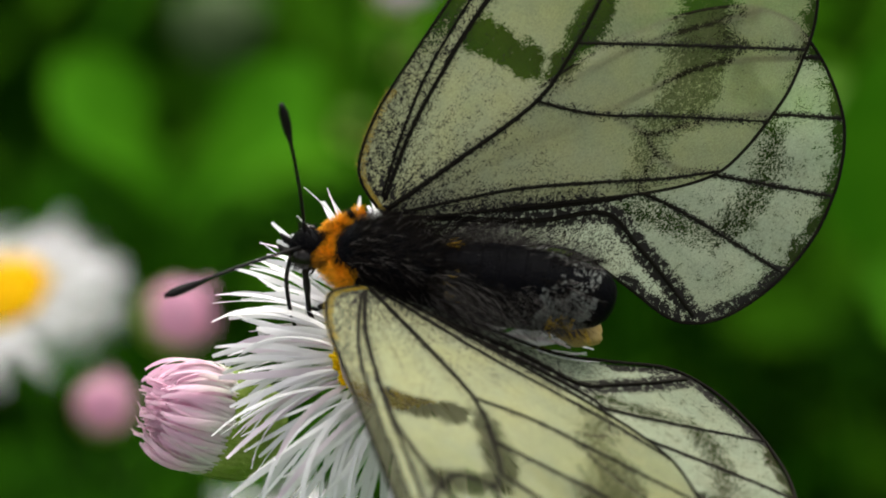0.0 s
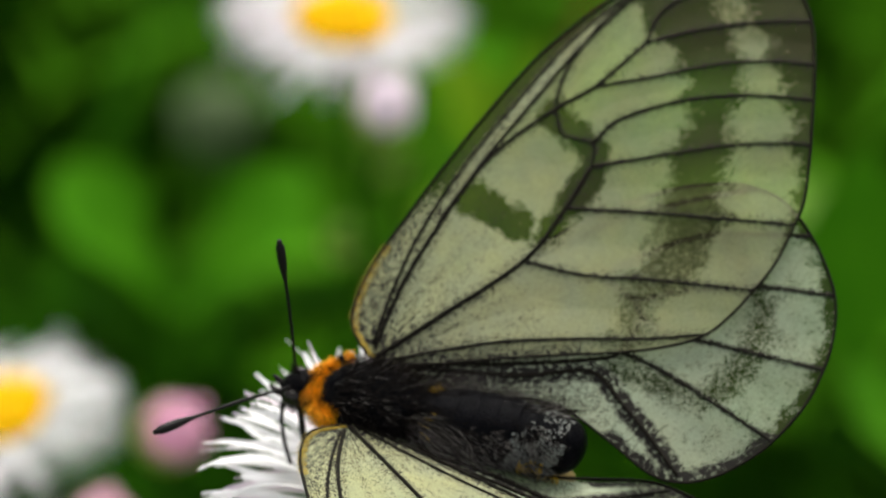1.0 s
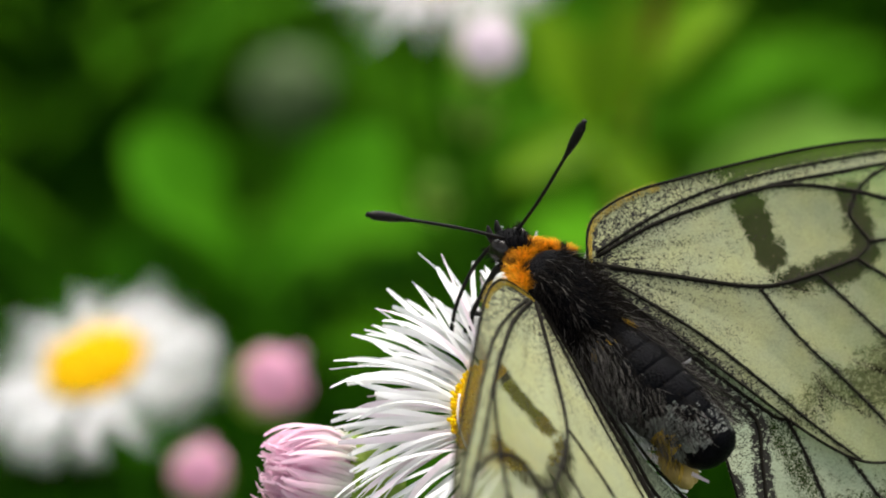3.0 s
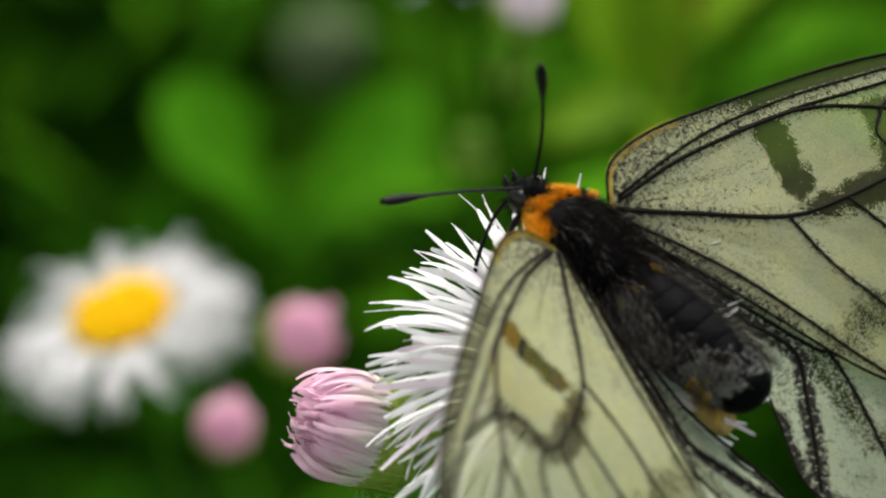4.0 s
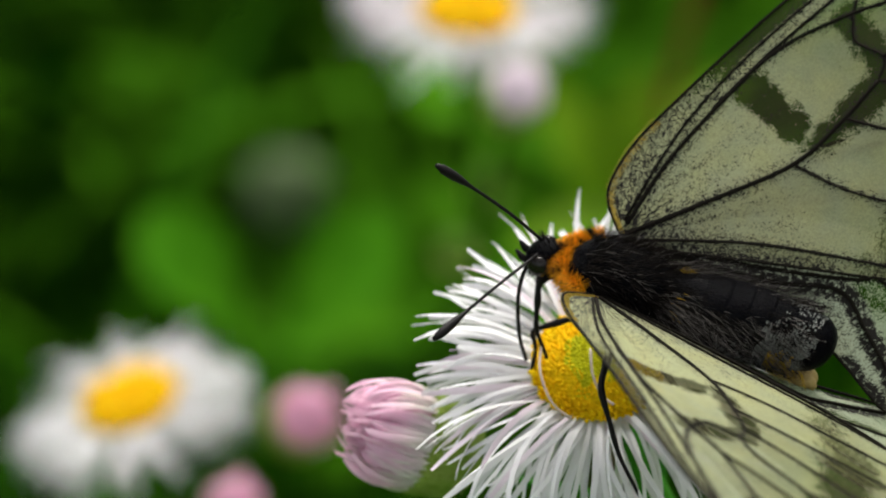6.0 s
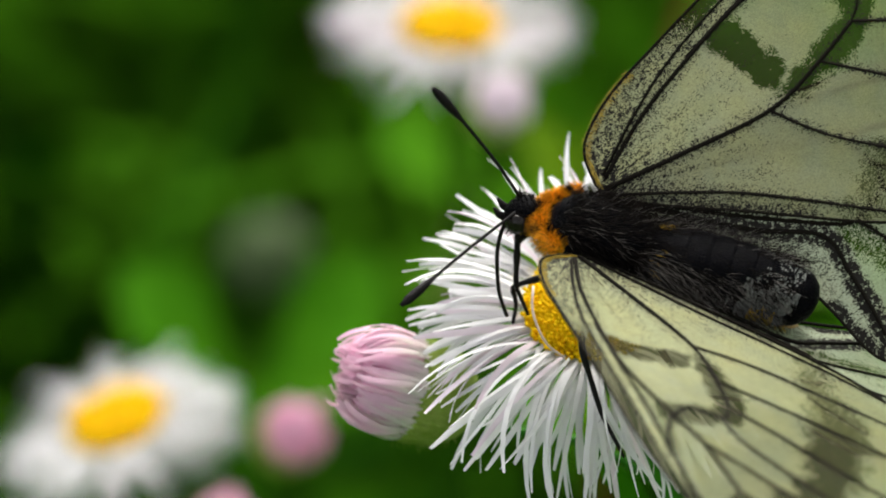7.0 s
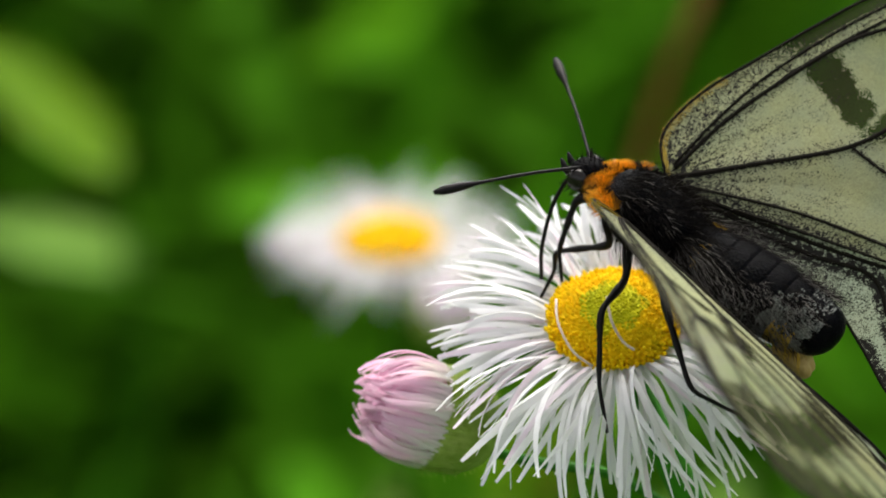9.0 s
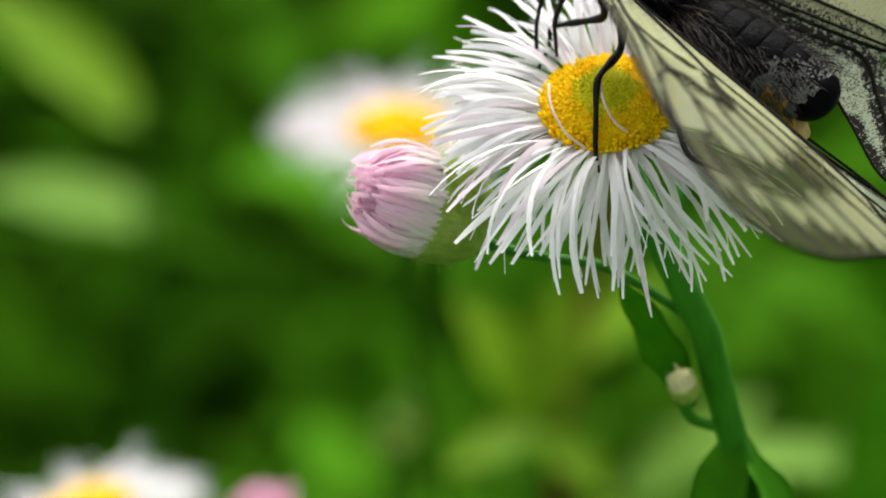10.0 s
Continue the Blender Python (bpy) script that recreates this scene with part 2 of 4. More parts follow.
FUR_YELLOW = surface("yellow_hair", (0.60, 0.33, 0.01), (0.80, 0.52, 0.03), 900, rough=0.6, vary=0.3, bump=0.02, island=True, gloss=0.15)
FUR_GOLD = surface("golden_hair", (0.36, 0.25, 0.03), (0.64, 0.47, 0.08), 900, rough=0.6, vary=0.4, bump=0.02, island=True, gloss=0.15)
CREAM = surface("cream_pouch", (0.28, 0.18, 0.04), (0.45, 0.33, 0.12), 900, rough=0.6, vary=0.0, bump=0.06)
DOWN = surface("ashy_scales", (0.008, 0.008, 0.009), (0.34, 0.36, 0.33), 6500, rough=0.8, vary=0.0, bump=0.03, gloss=0.03)
PALE_THREAD = surface("pale_thread", (0.55, 0.42, 0.34), (0.70, 0.58, 0.48), 900, rough=0.5, vary=0.0, bump=0.02)


# ---- mesh helpers ----
def mesh_of(name, verts, faces, material, smooth=True):
    me = bpy.data.meshes.new(name)
    me.from_pydata([tuple(float(c) * MM for c in v) for v in verts], [], faces)
    me.materials.append(material)
    if smooth:
        me.polygons.foreach_set("use_smooth", [True] * len(me.polygons))
    me.update()
    return me


def part(name, me, parent=None, m=None, label="", kind=""):
    ob = new(name, me)
    if parent is not None:
        ob.parent = parent
    if m is not None:
        ob.matrix_basis = m
    return tagged(ob, label, kind=kind)


def joined(shapes):
    verts, faces = [], []
    for v, f in shapes:
        n = len(verts)
        verts += list(v)
        faces += [tuple(i + n for i in face) for face in f]
    return verts, faces


def spline(points, n, closed=False):
    """Catmull-Rom through the points, n steps a span."""
    p = [np.array(q, float) for q in points]
    k = len(p)
    out = []
    for i in range(k if closed else k - 1):
        a, b, c, d = (p[j % k] if closed else p[min(max(j, 0), k - 1)] for j in (i - 1, i, i + 1, i + 2))
        for s in range(n):
            u = s / n
            out.append(0.5 * (2 * b + (c - a) * u + (2 * a - 5 * b + 4 * c - d) * u * u + (3 * b - a - 3 * c + d) * u ** 3))
    if not closed:
        out.append(p[-1])
    return np.array(out)


def evenly(curve, n):
    d = np.r_[0, np.cumsum(np.linalg.norm(np.diff(curve, axis=0), axis=1))]
    s = np.linspace(0, d[-1], n)
    return np.stack([np.interp(s, d, curve[:, i]) for i in range(curve.shape[1])], 1)


def tube(points, radii, sides=8, flat=1.0):
    """A capped tube through 3D points with a radius at each."""
    pts = [Vector(p) for p in points]
    verts, faces = [], []
    side = None
    for i, p in enumerate(pts):
        d = (pts[min(i + 1, len(pts) - 1)] - pts[max(i - 1, 0)]).normalized()
        if side is None:
            side = d.orthogonal().normalized()
        side = (side - d * side.dot(d)).normalized()
        up = d.cross(side)
        for k in range(sides):
            a = 2 * math.pi * k / sides
            verts.append(p + (side * math.cos(a) + up * math.sin(a) * flat) * radii[i])
    n = len(pts)
    for i in range(n - 1):
        for k in range(sides):
            a, b = i * sides + k, i * sides + (k + 1) % sides
            faces.append((a, b, b + sides, a + sides))
    faces.append(tuple(range(sides - 1, -1, -1)))
    faces.append(tuple(range((n - 1) * sides, n * sides)))
    return verts, faces


def lathe(profile, sides=24, wobble=0.0, seed=0):
    """Turn (radius, height) pairs about z; ends close on the axis."""
    r = random.Random(seed)
    verts, faces = [], []
    for rad, h in profile:
        for k in range(sides):
            a = 2 * math.pi * k / sides
            q = rad * (1 + wobble * (r.random() - 0.5))
            verts.append((q * math.cos(a), q * math.sin(a), h))
    for i in range(len(profile) - 1):
        for k in range(sides):
            a, b = i * sides + k, i * sides + (k + 1) % sides
            faces.append((a, b, b + sides, a + sides))
    faces.append(tuple(range(sides - 1, -1, -1)))
    faces.append(tuple(range((len(profile) - 1) * sides, len(profile) * sides)))
    return verts, faces


def blob(centre, radii, rings=14, sides=20, rough=0.0, freq=1.0):
    verts, faces = [], []
    c = Vector(centre)
    for i in range(rings + 1):
        a = math.pi * i / rings
        for k in range(sides):
            b = 2 * math.pi * k / sides
            d = Vector((math.cos(a), math.sin(a) * math.cos(b), math.sin(a) * math.sin(b)))
            s = 1 + rough * noise.noise(d * freq + c)
            verts.append(c + Vector((d.x * radii[0], d.y * radii[1], d.z * radii[2])) * s)
    for i in range(rings):
        for k in range(sides):
            p, q = i * sides + k, i * sides + (k + 1) % sides
            faces.append((p, p + sides, q + sides, q))
    return verts, faces


def strand(root, direction, length, width, bend=(0, 0, -0.2)):
    """One hair: a tapered three-sided needle that bends."""
    d = Vector(direction).normalized()
    side = d.orthogonal().normalized()
    up = d.cross(side)
    root, b = Vector(root), Vector(bend)
    verts = []
    for s, w in ((0.0, 1.0), (0.4, 0.9), (0.75, 0.6)):
        p = root + d * (length * s) + b * (length * s * s)
        for k in range(3):
            a = 2.094 * k
            verts.append(p + (side * math.cos(a) + up * math.sin(a)) * (width * w))
    verts.append(root + d * length + b * length)
    faces = []
    for i in range(2):
        for k in range(3):
            p, q = i * 3 + k, i * 3 + (k + 1) % 3
            faces.append((p, q, q + 3, p + 3))
    faces += [(6, 7, 9), (7, 8, 9), (8, 6, 9)]
    return verts, faces


def facing(position, axis, spin=0.0):
    """A pose at a position in metres with its z along the axis."""
    q = Vector(axis).normalized().to_track_quat("Z", "Y").to_matrix().to_4x4()
    return Matrix.Translation(position) @ q @ pose(0, 0, 0, 0, 0, spin)


def strap(length, width, rise, fall, twist=0.0, steps=8, notch=True, curl=0.0):
    """A thin petal that leaves along x, starting at the angle rise and ending at fall (degrees)."""
    verts, faces = [], []
    p = Vector((0, 0, 0))
    for i in range(steps + 1):
        s = i / steps
        a = radians(rise + (fall - rise) * s ** 1.3)
        if i:
            p = p + Vector((math.cos(a), curl * s, math.sin(a))) * (length / steps)
        w = width * (0.55 + 0.45 * min(1, s * 2.4)) * (1 - max(0, s - 0.8) * (2.4 if notch else 4.2)) * 0.5
        tw = radians(twist * s)
        up = Vector((-math.sin(a), 0, math.cos(a)))
        side = Vector((0, math.cos(tw), 0)) + up * math.sin(tw)
        nor = up * math.cos(tw) - Vector((0, math.sin(tw), 0))
        verts += [p + side * w, p + nor * 0.015, p - side * w, p - side * w, p - nor * 0.04, p + side * w]
    for i in range(steps):
        for k in (0, 1, 3, 4):
            a, b = i * 6 + k, i * 6 + k + 1
            faces.append((a, a + 6, b + 6, b))
    faces.append((4, 3, 2, 1, 0))
    n = steps * 6
    faces.append((n, n + 1, n + 2, n + 4))
    return verts, faces


def blade(length, width, shape="oval", fold=12, bend=25, cols=6, rows=14, wave=0.0, thick=0.25):
    """A leaf along x, with a folded midrib, a bent length and a real thickness."""
    top, bottom, faces = [], [], []
    p = Vector((0, 0, 0))
    for i in range(rows + 1):
        s = i / rows
        a = radians(-bend * s)
        if i:
            p = p + Vector((math.cos(a), 0, math.sin(a))) * (length / rows)
        if shape == "oval":
            w = math.sin(math.pi * min(1, 0.04 + 0.96 * s) ** 0.9) ** 0.7
        elif shape == "spoon":
            w = (0.10 + 0.9 * min(1, s * 1.5) ** 1.5) * (max(0.0, 1 - max(0, (s - 0.55) / 0.45) ** 2.4)) ** 0.6
        else:
            w = math.sin(math.pi * (0.06 + 0.94 * s)) ** 0.8 * (1 - 0.35 * s)
        for k in range(cols + 1):
            v = 2 * k / cols - 1
            y = v * width * 0.5 * w
            z = abs(y) * math.tan(radians(fold)) + wave * math.sin(s * 17 + v * 2) * abs(v)
            q = p + Vector((-math.sin(a) * -z, y, z))
            top.append(q)
            bottom.append(q - Vector((0, 0, thick * (1 - 0.8 * abs(v)))))
    n = len(top)
    c = cols + 1
    for i in range(rows):
        for k in range(cols):
            a = i * c + k
            faces.append((a, a + c, a + c + 1, a + 1))
            faces.append((n + a, n + a + 1, n + a + c + 1, n + a + c))
    edge = [i * c for i in range(rows + 1)] + [rows * c + k for k in range(1, c)] + [i * c + cols for i in range(rows - 1, -1, -1)] + list(range(cols - 1, 0, -1))
    for i, a in enumerate(edge):
        b = edge[(i + 1) % len(edge)]
        faces.append((a, b, n + b, n + a))
    return top + bottom, faces


def leaf_pose(root, tip, roll=0.0):
    """x from root to tip (millimetres), the upper side turned up."""
    a, b = place(*root), place(*tip)
    x = (b - a).normalized()
    y = Vector((0, 0, 1)).cross(x).normalized()
    z = x.cross(y)
    m = Matrix((x, y, z)).transposed().to_4x4()
    return Matrix.Translation(a) @ m @ pose(0, 0, 0, roll, 0, 0)


# ---- ground ----
def build_ground():
    n, verts, faces = 60, [], []
    for i in range(n + 1):
        for k in range(n + 1):
            u, v = 2 * i / n - 1, 2 * k / n - 1
            x, y = 300000 * u ** 5 + 900 * u, 300000 * v ** 5 + 900 * v
            near = math.exp(-(x * x + y * y) / 4e6)
            verts.append((x, y, near * 9 * noise.noise(Vector((x * 0.006, y * 0.006, 0)))))
    for i in range(n):
        for k in range(n):
            a = i * (n + 1) + k
            faces.append((a, a + n + 1, a + n + 2, a + 1))
    tagged(new("ground", mesh_of("ground", verts, faces, SOIL)), "dark mossy soil under the meadow plants", "ground", kind="structure")


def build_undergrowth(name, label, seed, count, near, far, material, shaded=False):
    """Countless leaves and blades that cover the soil behind the flowers; the shaded batch, dark by its colour, stays
    low and fills a hollow to the west.
    """
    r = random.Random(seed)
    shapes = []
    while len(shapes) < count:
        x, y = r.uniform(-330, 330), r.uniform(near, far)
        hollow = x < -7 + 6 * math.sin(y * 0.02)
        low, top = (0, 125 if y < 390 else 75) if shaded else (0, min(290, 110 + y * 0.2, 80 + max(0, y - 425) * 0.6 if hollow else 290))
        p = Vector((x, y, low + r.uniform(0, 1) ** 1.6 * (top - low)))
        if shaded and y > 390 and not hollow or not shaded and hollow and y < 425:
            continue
        if (p - Vector((2, -260, 666))).length < 650 or (p - Vector((-28, -305, 585))).length < 650 or abs(x) > 90 + 0.12 * y:
            continue
        if r.random() < 0.72:
            L = r.uniform(12, 34)
            v, f = blade(L, L * r.uniform(0.35, 0.7), r.choice(("oval", "spoon")), r.uniform(4, 18), r.uniform(5, 40), cols=2, rows=4, thick=0.3)
            m = Matrix.Translation(p) @ pose(0, 0, 0, r.uniform(-35, 35), r.uniform(-55, 15), r.uniform(0, 360))
        else:
            v, f = blade(r.uniform(40, 110), r.uniform(2.5, 5), "lance", 15, r.uniform(15, 70), cols=2, rows=5, thick=0.3)
            m = Matrix.Translation(p) @ pose(0, 0, 0, 0, r.uniform(-85, -40), r.uniform(0, 360))
        shapes.append(([m @ q for q in v], f))
    v, f = joined(shapes)
    tagged(new(name, mesh_of(name, v, f, material)), label, "undergrowth", kind="stuff")


def build_grass():
    """Short grass of the meadow on all sides, open where the flowers stand."""
    r = random.Random(19)
    shapes = []
    while len(shapes) < 7000:
        far, a = 150 + 2600 * r.random() ** 1.4, r.uniform(0, 6.283)
        x, y = far * math.cos(a), far * math.sin(a)
        if y > 90 and abs(x) < 130 + 0.2 * y:
            continue
        v, f = blade(r.uniform(50, 150) * (1 + far / 3000), r.uniform(2.5, 5) * (1 + far / 1500), "lance", 15, r.uniform(15, 70), cols=2, rows=4, thick=0.3)
        m = Matrix.Translation((x, y, -4)) @ pose(0, 0, 0, 0, r.uniform(-85, -45), r.uniform(0, 360))
        shapes.append(([m @ q for q in v], f))
    v, f = joined(shapes)
    tagged(new("grass", mesh_of("grass", v, f, LEAF_MID)), "short green grass blades of the open meadow", "grass", kind="stuff")


# ---- fleabane ----
PETALS = {}


def petal_mesh(fall, length, material, k, slim):
    key = (fall, length, material.name, k, slim)
    if key not in PETALS:
        r = random.Random(hash((fall, length, k)) % 9999)
        v, f = strap(length, r.uniform(0.28, 0.50) * slim, r.uniform(0, 34), fall, r.uniform(-70, 70), curl=r.uniform(-0.42, 0.42))
        PETALS[key] = mesh_of("ray_petal", v, f, material)
    return PETALS[key]


DISCS = {}


def disc_mesh(radius, height, count, green):
    """A dome packed with tiny tubular florets in a spiral."""
    key = (radius, height, count, green)
    if key not in DISCS:
        r = random.Random(3)
        shapes = [lathe([(0.02, height * 0.86), (radius * 0.4, height * 0.78), (radius * 0.75, height * 0.45), (radius * 0.97, 0.0), (radius * 0.8, -0.5)][::-1], 20)]
        for i in range(count):
            s = math.sqrt((i + 0.5) / count)
            a = i * 2.39996
            rad = radius * s * 0.97
            h = height * (1 - s ** 2.2) * 0.9 - 0.03
            size = radius * 1.15 / math.sqrt(count) * (0.66 + 0.36 * s)
            lean = Vector((math.cos(a) * s * 0.75, math.sin(a) * s * 0.75, 1)).normalized()
            base = Vector((rad * math.cos(a), rad * math.sin(a), h - 0.1))
            tall = size * (1.1 + 1.7 * s * s) * r.uniform(0.7, 1.4)
            tip = base + lean * tall + Vector((r.uniform(-0.12, 0.12), r.uniform(-0.12, 0.12), 0))
            shapes.append(tube([base, base.lerp(tip, 0.55), base.lerp(tip, 0.9), tip], [size * 0.7, size * 0.95, size * 0.75, size * 0.2], 6))
        v, f = joined(shapes)
        me = mesh_of("disc", v, f, DISC)
        me.materials.append(DISC_GREEN)
        for p in me.polygons:
            c = p.center / MM
            if green and math.hypot(c.x, c.y) < radius * 0.5 * (1 + 0.3 * noise.noise(Vector((c.x, c.y, 0)))):
                p.material_index = 1
        DISCS[key] = me
    return DISCS[key]


CUPS = {}


def cup_mesh(radius, depth, bracts, bud=False):
    key = (radius, depth, bracts)
    if key not in CUPS:
        shapes = [lathe([(0.5, -depth), (radius * 0.62, -depth * 0.92), (radius * 0.93, -depth * 0.55), (radius, -depth * 0.1), (radius * 0.9, 0.0)], 28)]
        r = random.Random(5)
        for i in range(bracts):
            a = 2 * math.pi * i / bracts + r.uniform(-0.05, 0.05)
            d = Vector((math.cos(a), math.sin(a), 0))
            t = Vector((-math.sin(a), math.cos(a), 0))
            row = []
            for s, rr, h in ((0, 0.66, -0.95), (0.35, 0.95, -0.6), (0.7, 1.015, -0.2), (1, 1.0, (-0.06 if bud else 0.06) + r.uniform(-0.05, 0.06))):
                w = radius * 0.085 * (1 - s * 0.75)
                c = d * radius * rr + Vector((0, 0, h * depth))
                row += [c + t * w, c + d * radius * 0.012, c - t * w]
            faces = []
            for j in range(3):
                for k in range(2):
                    q = j * 3 + k
                    faces.append((q, q + 1, q + 4, q + 3))
            shapes.append((row, faces))
        for i in range(bracts * 6):
            a, h = r.uniform(0, 6.283), r.uniform(-0.9, 0.0)
            rr = radius * (1.04 - 0.38 * max(0, -h - 0.5) * 2)
            root = (rr * math.cos(a), rr * math.sin(a), h * depth)
            shapes.append(strand(root, (math.cos(a), math.sin(a), -0.3), r.uniform(0.2, 0.5), 0.014))
        v, f = joined(shapes)
        CUPS[key] = mesh_of("flower_bud" if bud else "flower_head", v, f, CUP_BUD if bud else CUP)
    return CUPS[key]


def flower_head(plant, centre, axis, seed, petals, spread=1.0, front_fall=-25, side_fall=-25, pink=0.12, florets=260, front=(0, -1, 0), stretch=0.0, slim=1.0):
    """One open head under its plant: green cup, yellow disc, many thin rays."""
    r = random.Random(seed)
    head = part("flower_head", cup_mesh(3.7, 2.6, 34), plant, facing(place(*centre), axis, 0.0))
    part("disc", disc_mesh(4.15, 1.9, florets, florets > 200), head, Matrix.Translation((0, 0, 0.35 * MM)), "domed yellow disc of tiny florets")
    toward = head.matrix_basis.to_3x3().inverted() @ Vector(front)
    fa = math.atan2(toward.y, toward.x)
    for i in range(petals):
        a = 2 * math.pi * (i + r.uniform(-0.45, 0.45)) / petals
        near = max(0.0, math.cos(a - fa))
        fall = side_fall + (front_fall - side_fall) * near + r.uniform(-16, 14)
        fall = max(-80, min(10, 10 * round(fall / 10)))
        length = r.choice((5.6, 6.6, 7.2, 7.8, 8.4) if slim == 1 else (6.2, 6.8, 7.2, 7.6, 8.0)) * spread * (1 + stretch * max(0.0, math.cos(a - fa)) + 0.5 * stretch * max(0.0, -math.cos(a - fa)))
        mat = RAY_PALE_PINK if r.random() < pink else RAY_WHITE
        me = petal_mesh(fall, round(length * 2) / 2, mat, r.randrange(7), slim)
        level = r.choice((-0.25, 0.0, 0.2))
        m = pose(0, 0, level * MM, 0, 0, math.degrees(a)) @ pose(3.55 * MM, 0, 0, r.uniform(-35, 35), r.uniform(-11, 13), r.uniform(-17, 17))
        part("ray_petal", me, head, m)
    return head


BUDS = {}


def bud_mesh(kind, seed):
    if (kind, seed) not in BUDS:
        r = random.Random(seed)
        if seed < 18:      # outer rays, closing over the top
            v, f = strap(r.uniform(3.2, 4.8), r.uniform(0.24, 0.40), r.uniform(62, 84), r.uniform(126, 192), r.uniform(-45, 45), steps=8, curl=r.uniform(-0.22, 0.22))
        else:             # ragged inner tips
            v, f = strap(r.uniform(3.7, 4.9), r.uniform(0.20, 0.32), r.uniform(84, 96), r.uniform(80, 140), r.uniform(-60, 60), steps=6, curl=r.uniform(-0.2, 0.2))
        BUDS[(kind, seed)] = mesh_of("bud_petal", v, f, kind)
    return BUDS[(kind, seed)]


def flower_bud(plant, centre, axis, seed, size=1.0, petals=70, colour=None):
    """A half-open bud: green cup below, a tuft of pink rays closing above."""
    r = random.Random(seed)
    head = part("flower_bud", cup_mesh(3.25, 4.1, 44, True), plant, facing(place(*centre), axis) @ Matrix.Scale(size, 4))
    v, f = blob((0, 0, 0.75), (2.75, 2.8, 2.8), 12, 20, 0.10, 3.0)
    part("bud_core", mesh_of("bud_core", v, f, colour or RAY_PINK), head)
    for i in range(petals):
        a = i * 2.39996
        outer = i % 3 != 0
        ring = 1.0 if outer else math.sqrt(r.random()) * 0.55
        mat = colour or BUD_RAY
        m = pose(0, 0, r.uniform(-0.5, 0.1) * MM, 0, 0, math.degrees(a) + r.uniform(-25, 25)) @ pose((3.05 + r.uniform(-0.15, 0.12)) * ring * MM, 0, 0, r.uniform(-12, 12), 0, 0)
        part("bud_petal", bud_mesh(mat, r.randrange(18) if outer else 18 + r.randrange(12)), head, m)
    return head


def stalk(plant, points, radius, material=None, name="stem", hairs=0, seed=0):
    pts = evenly(spline(points, 8), 26)
    rad = [radius * (1.0 - 0.25 * i / 25) for i in range(26)]
    shapes = [tube([tuple(p) for p in pts], rad, 10)]
    r = random.Random(seed)
    for _ in range(hairs):
        i = r.randrange(25)
        q = pts[i] + (pts[i + 1] - pts[i]) * r.random()
        a = r.uniform(0, 6.283)
        d = Vector((math.cos(a), math.sin(a), 0.1))
        shapes.append(strand(Vector(q) + d * radius * 0.8, d, r.uniform(0.5, 1.1), 0.02))
    v, f = joined(shapes)
    v = [Vector(p) + Vector((0, 0, HEAD_HEIGHT / MM)) for p in v]
    return part(name, mesh_of(name, v, f, material or STEM), plant)


def leaf(plant, root, tip, width, shape="oval", material=None, fold=12, bend=20, roll=0.0, wave=0.3, name="leaf", label=""):
    L = (Vector(tip) - Vector(root)).length
    v, f = blade(L * 1.04, width, shape, fold, bend, wave=wave)
    return part(name, mesh_of(name, v, f, material or LEAF), plant, leaf_pose(root, tip, roll) @ pose(0, 0, 0, 0, -bend * 0.5, 0), label)


def plant_root(label, category="wildflower", name="fleabane_plant"):
    e = new(name)
    e.empty_display_size = 0.01
    return tagged(e, label, category)


SOIL_LEVEL = -HEAD_HEIGHT / MM


def build_visited_plant():
    p = plant_root("white fleabane daisy in bloom with pink buds, visited by the butterfly")
    flower_head(p, (1.8, -2.4, 2.0), (-0.06, -0.30, 1.0), 21, 300, 0.96, front_fall=-50, side_fall=-24, pink=0.12, florets=900, stretch=0.36)
    stalk(p, [(2.0, -1.4, -0.6), (4.2, -0.6, -4.0), (6.9, 0.0, -8.6), (7.9, 0.5, -14.7), (9.9, 1.5, -24.9), (16, 4, -60), (22, 10, -160), (24, 12, SOIL_LEVEL - 5)], 1.0, hairs=160, seed=2)
    flower_bud(p, (-9.7, -1.6, -4.3), (-0.85, -0.10, 0.40), 4, 1.03, 420)
    stalk(p, [(-6.6, -1.2, -6.6), (-5.2, -0.4, -8.2), (-2.0, 0.2, -9.6), (2.3, 0.5, -11.0), (7.8, 0.6, -15.5)], 0.36, name="bud_stalk", hairs=40, seed=3)
    flower_bud(p, (12.0, 13.2, 1.2), (0.1, 0.25, 1.0), 9, 0.85, 80, RAY_PALE_PINK)
    stalk(p, [(11.8, 12.6, -2.4), (8.4, 9.0, -8), (6.4, 4.5, -13), (8.2, 1.9, -18)], 0.55, name="bud_stalk", hairs=30, seed=5)
    flower_bud(p, (6.5, -1.0, -18.8), (-0.3, -0.1, 1.0), 13, 0.3, 36, CUP_PALE)
    stalk(p, [(6.5, -1.0, -19.9), (7.2, -0.3, -21.8), (9.4, 1.2, -23.6)], 0.4, name="bud_stalk", seed=6)
    leaf(p, (7.2, 1.2, -22.0), (2.7, 0.6, -11.6), 3.4, "lance", LEAF_STEM, 14, 10, roll=62, name="leaf")
    leaf(p, (10.0, 1.2, -24.2), (7.6, -3.0, -36.0), 5.2, "lance", LEAF_STEM, 12, 15, roll=10)
    leaf(p, (10.2, 1.6, -24.6), (15.5, -2.0, -37.0), 5.2, "lance", LEAF_STEM, 12, 15, roll=-10)
    return p


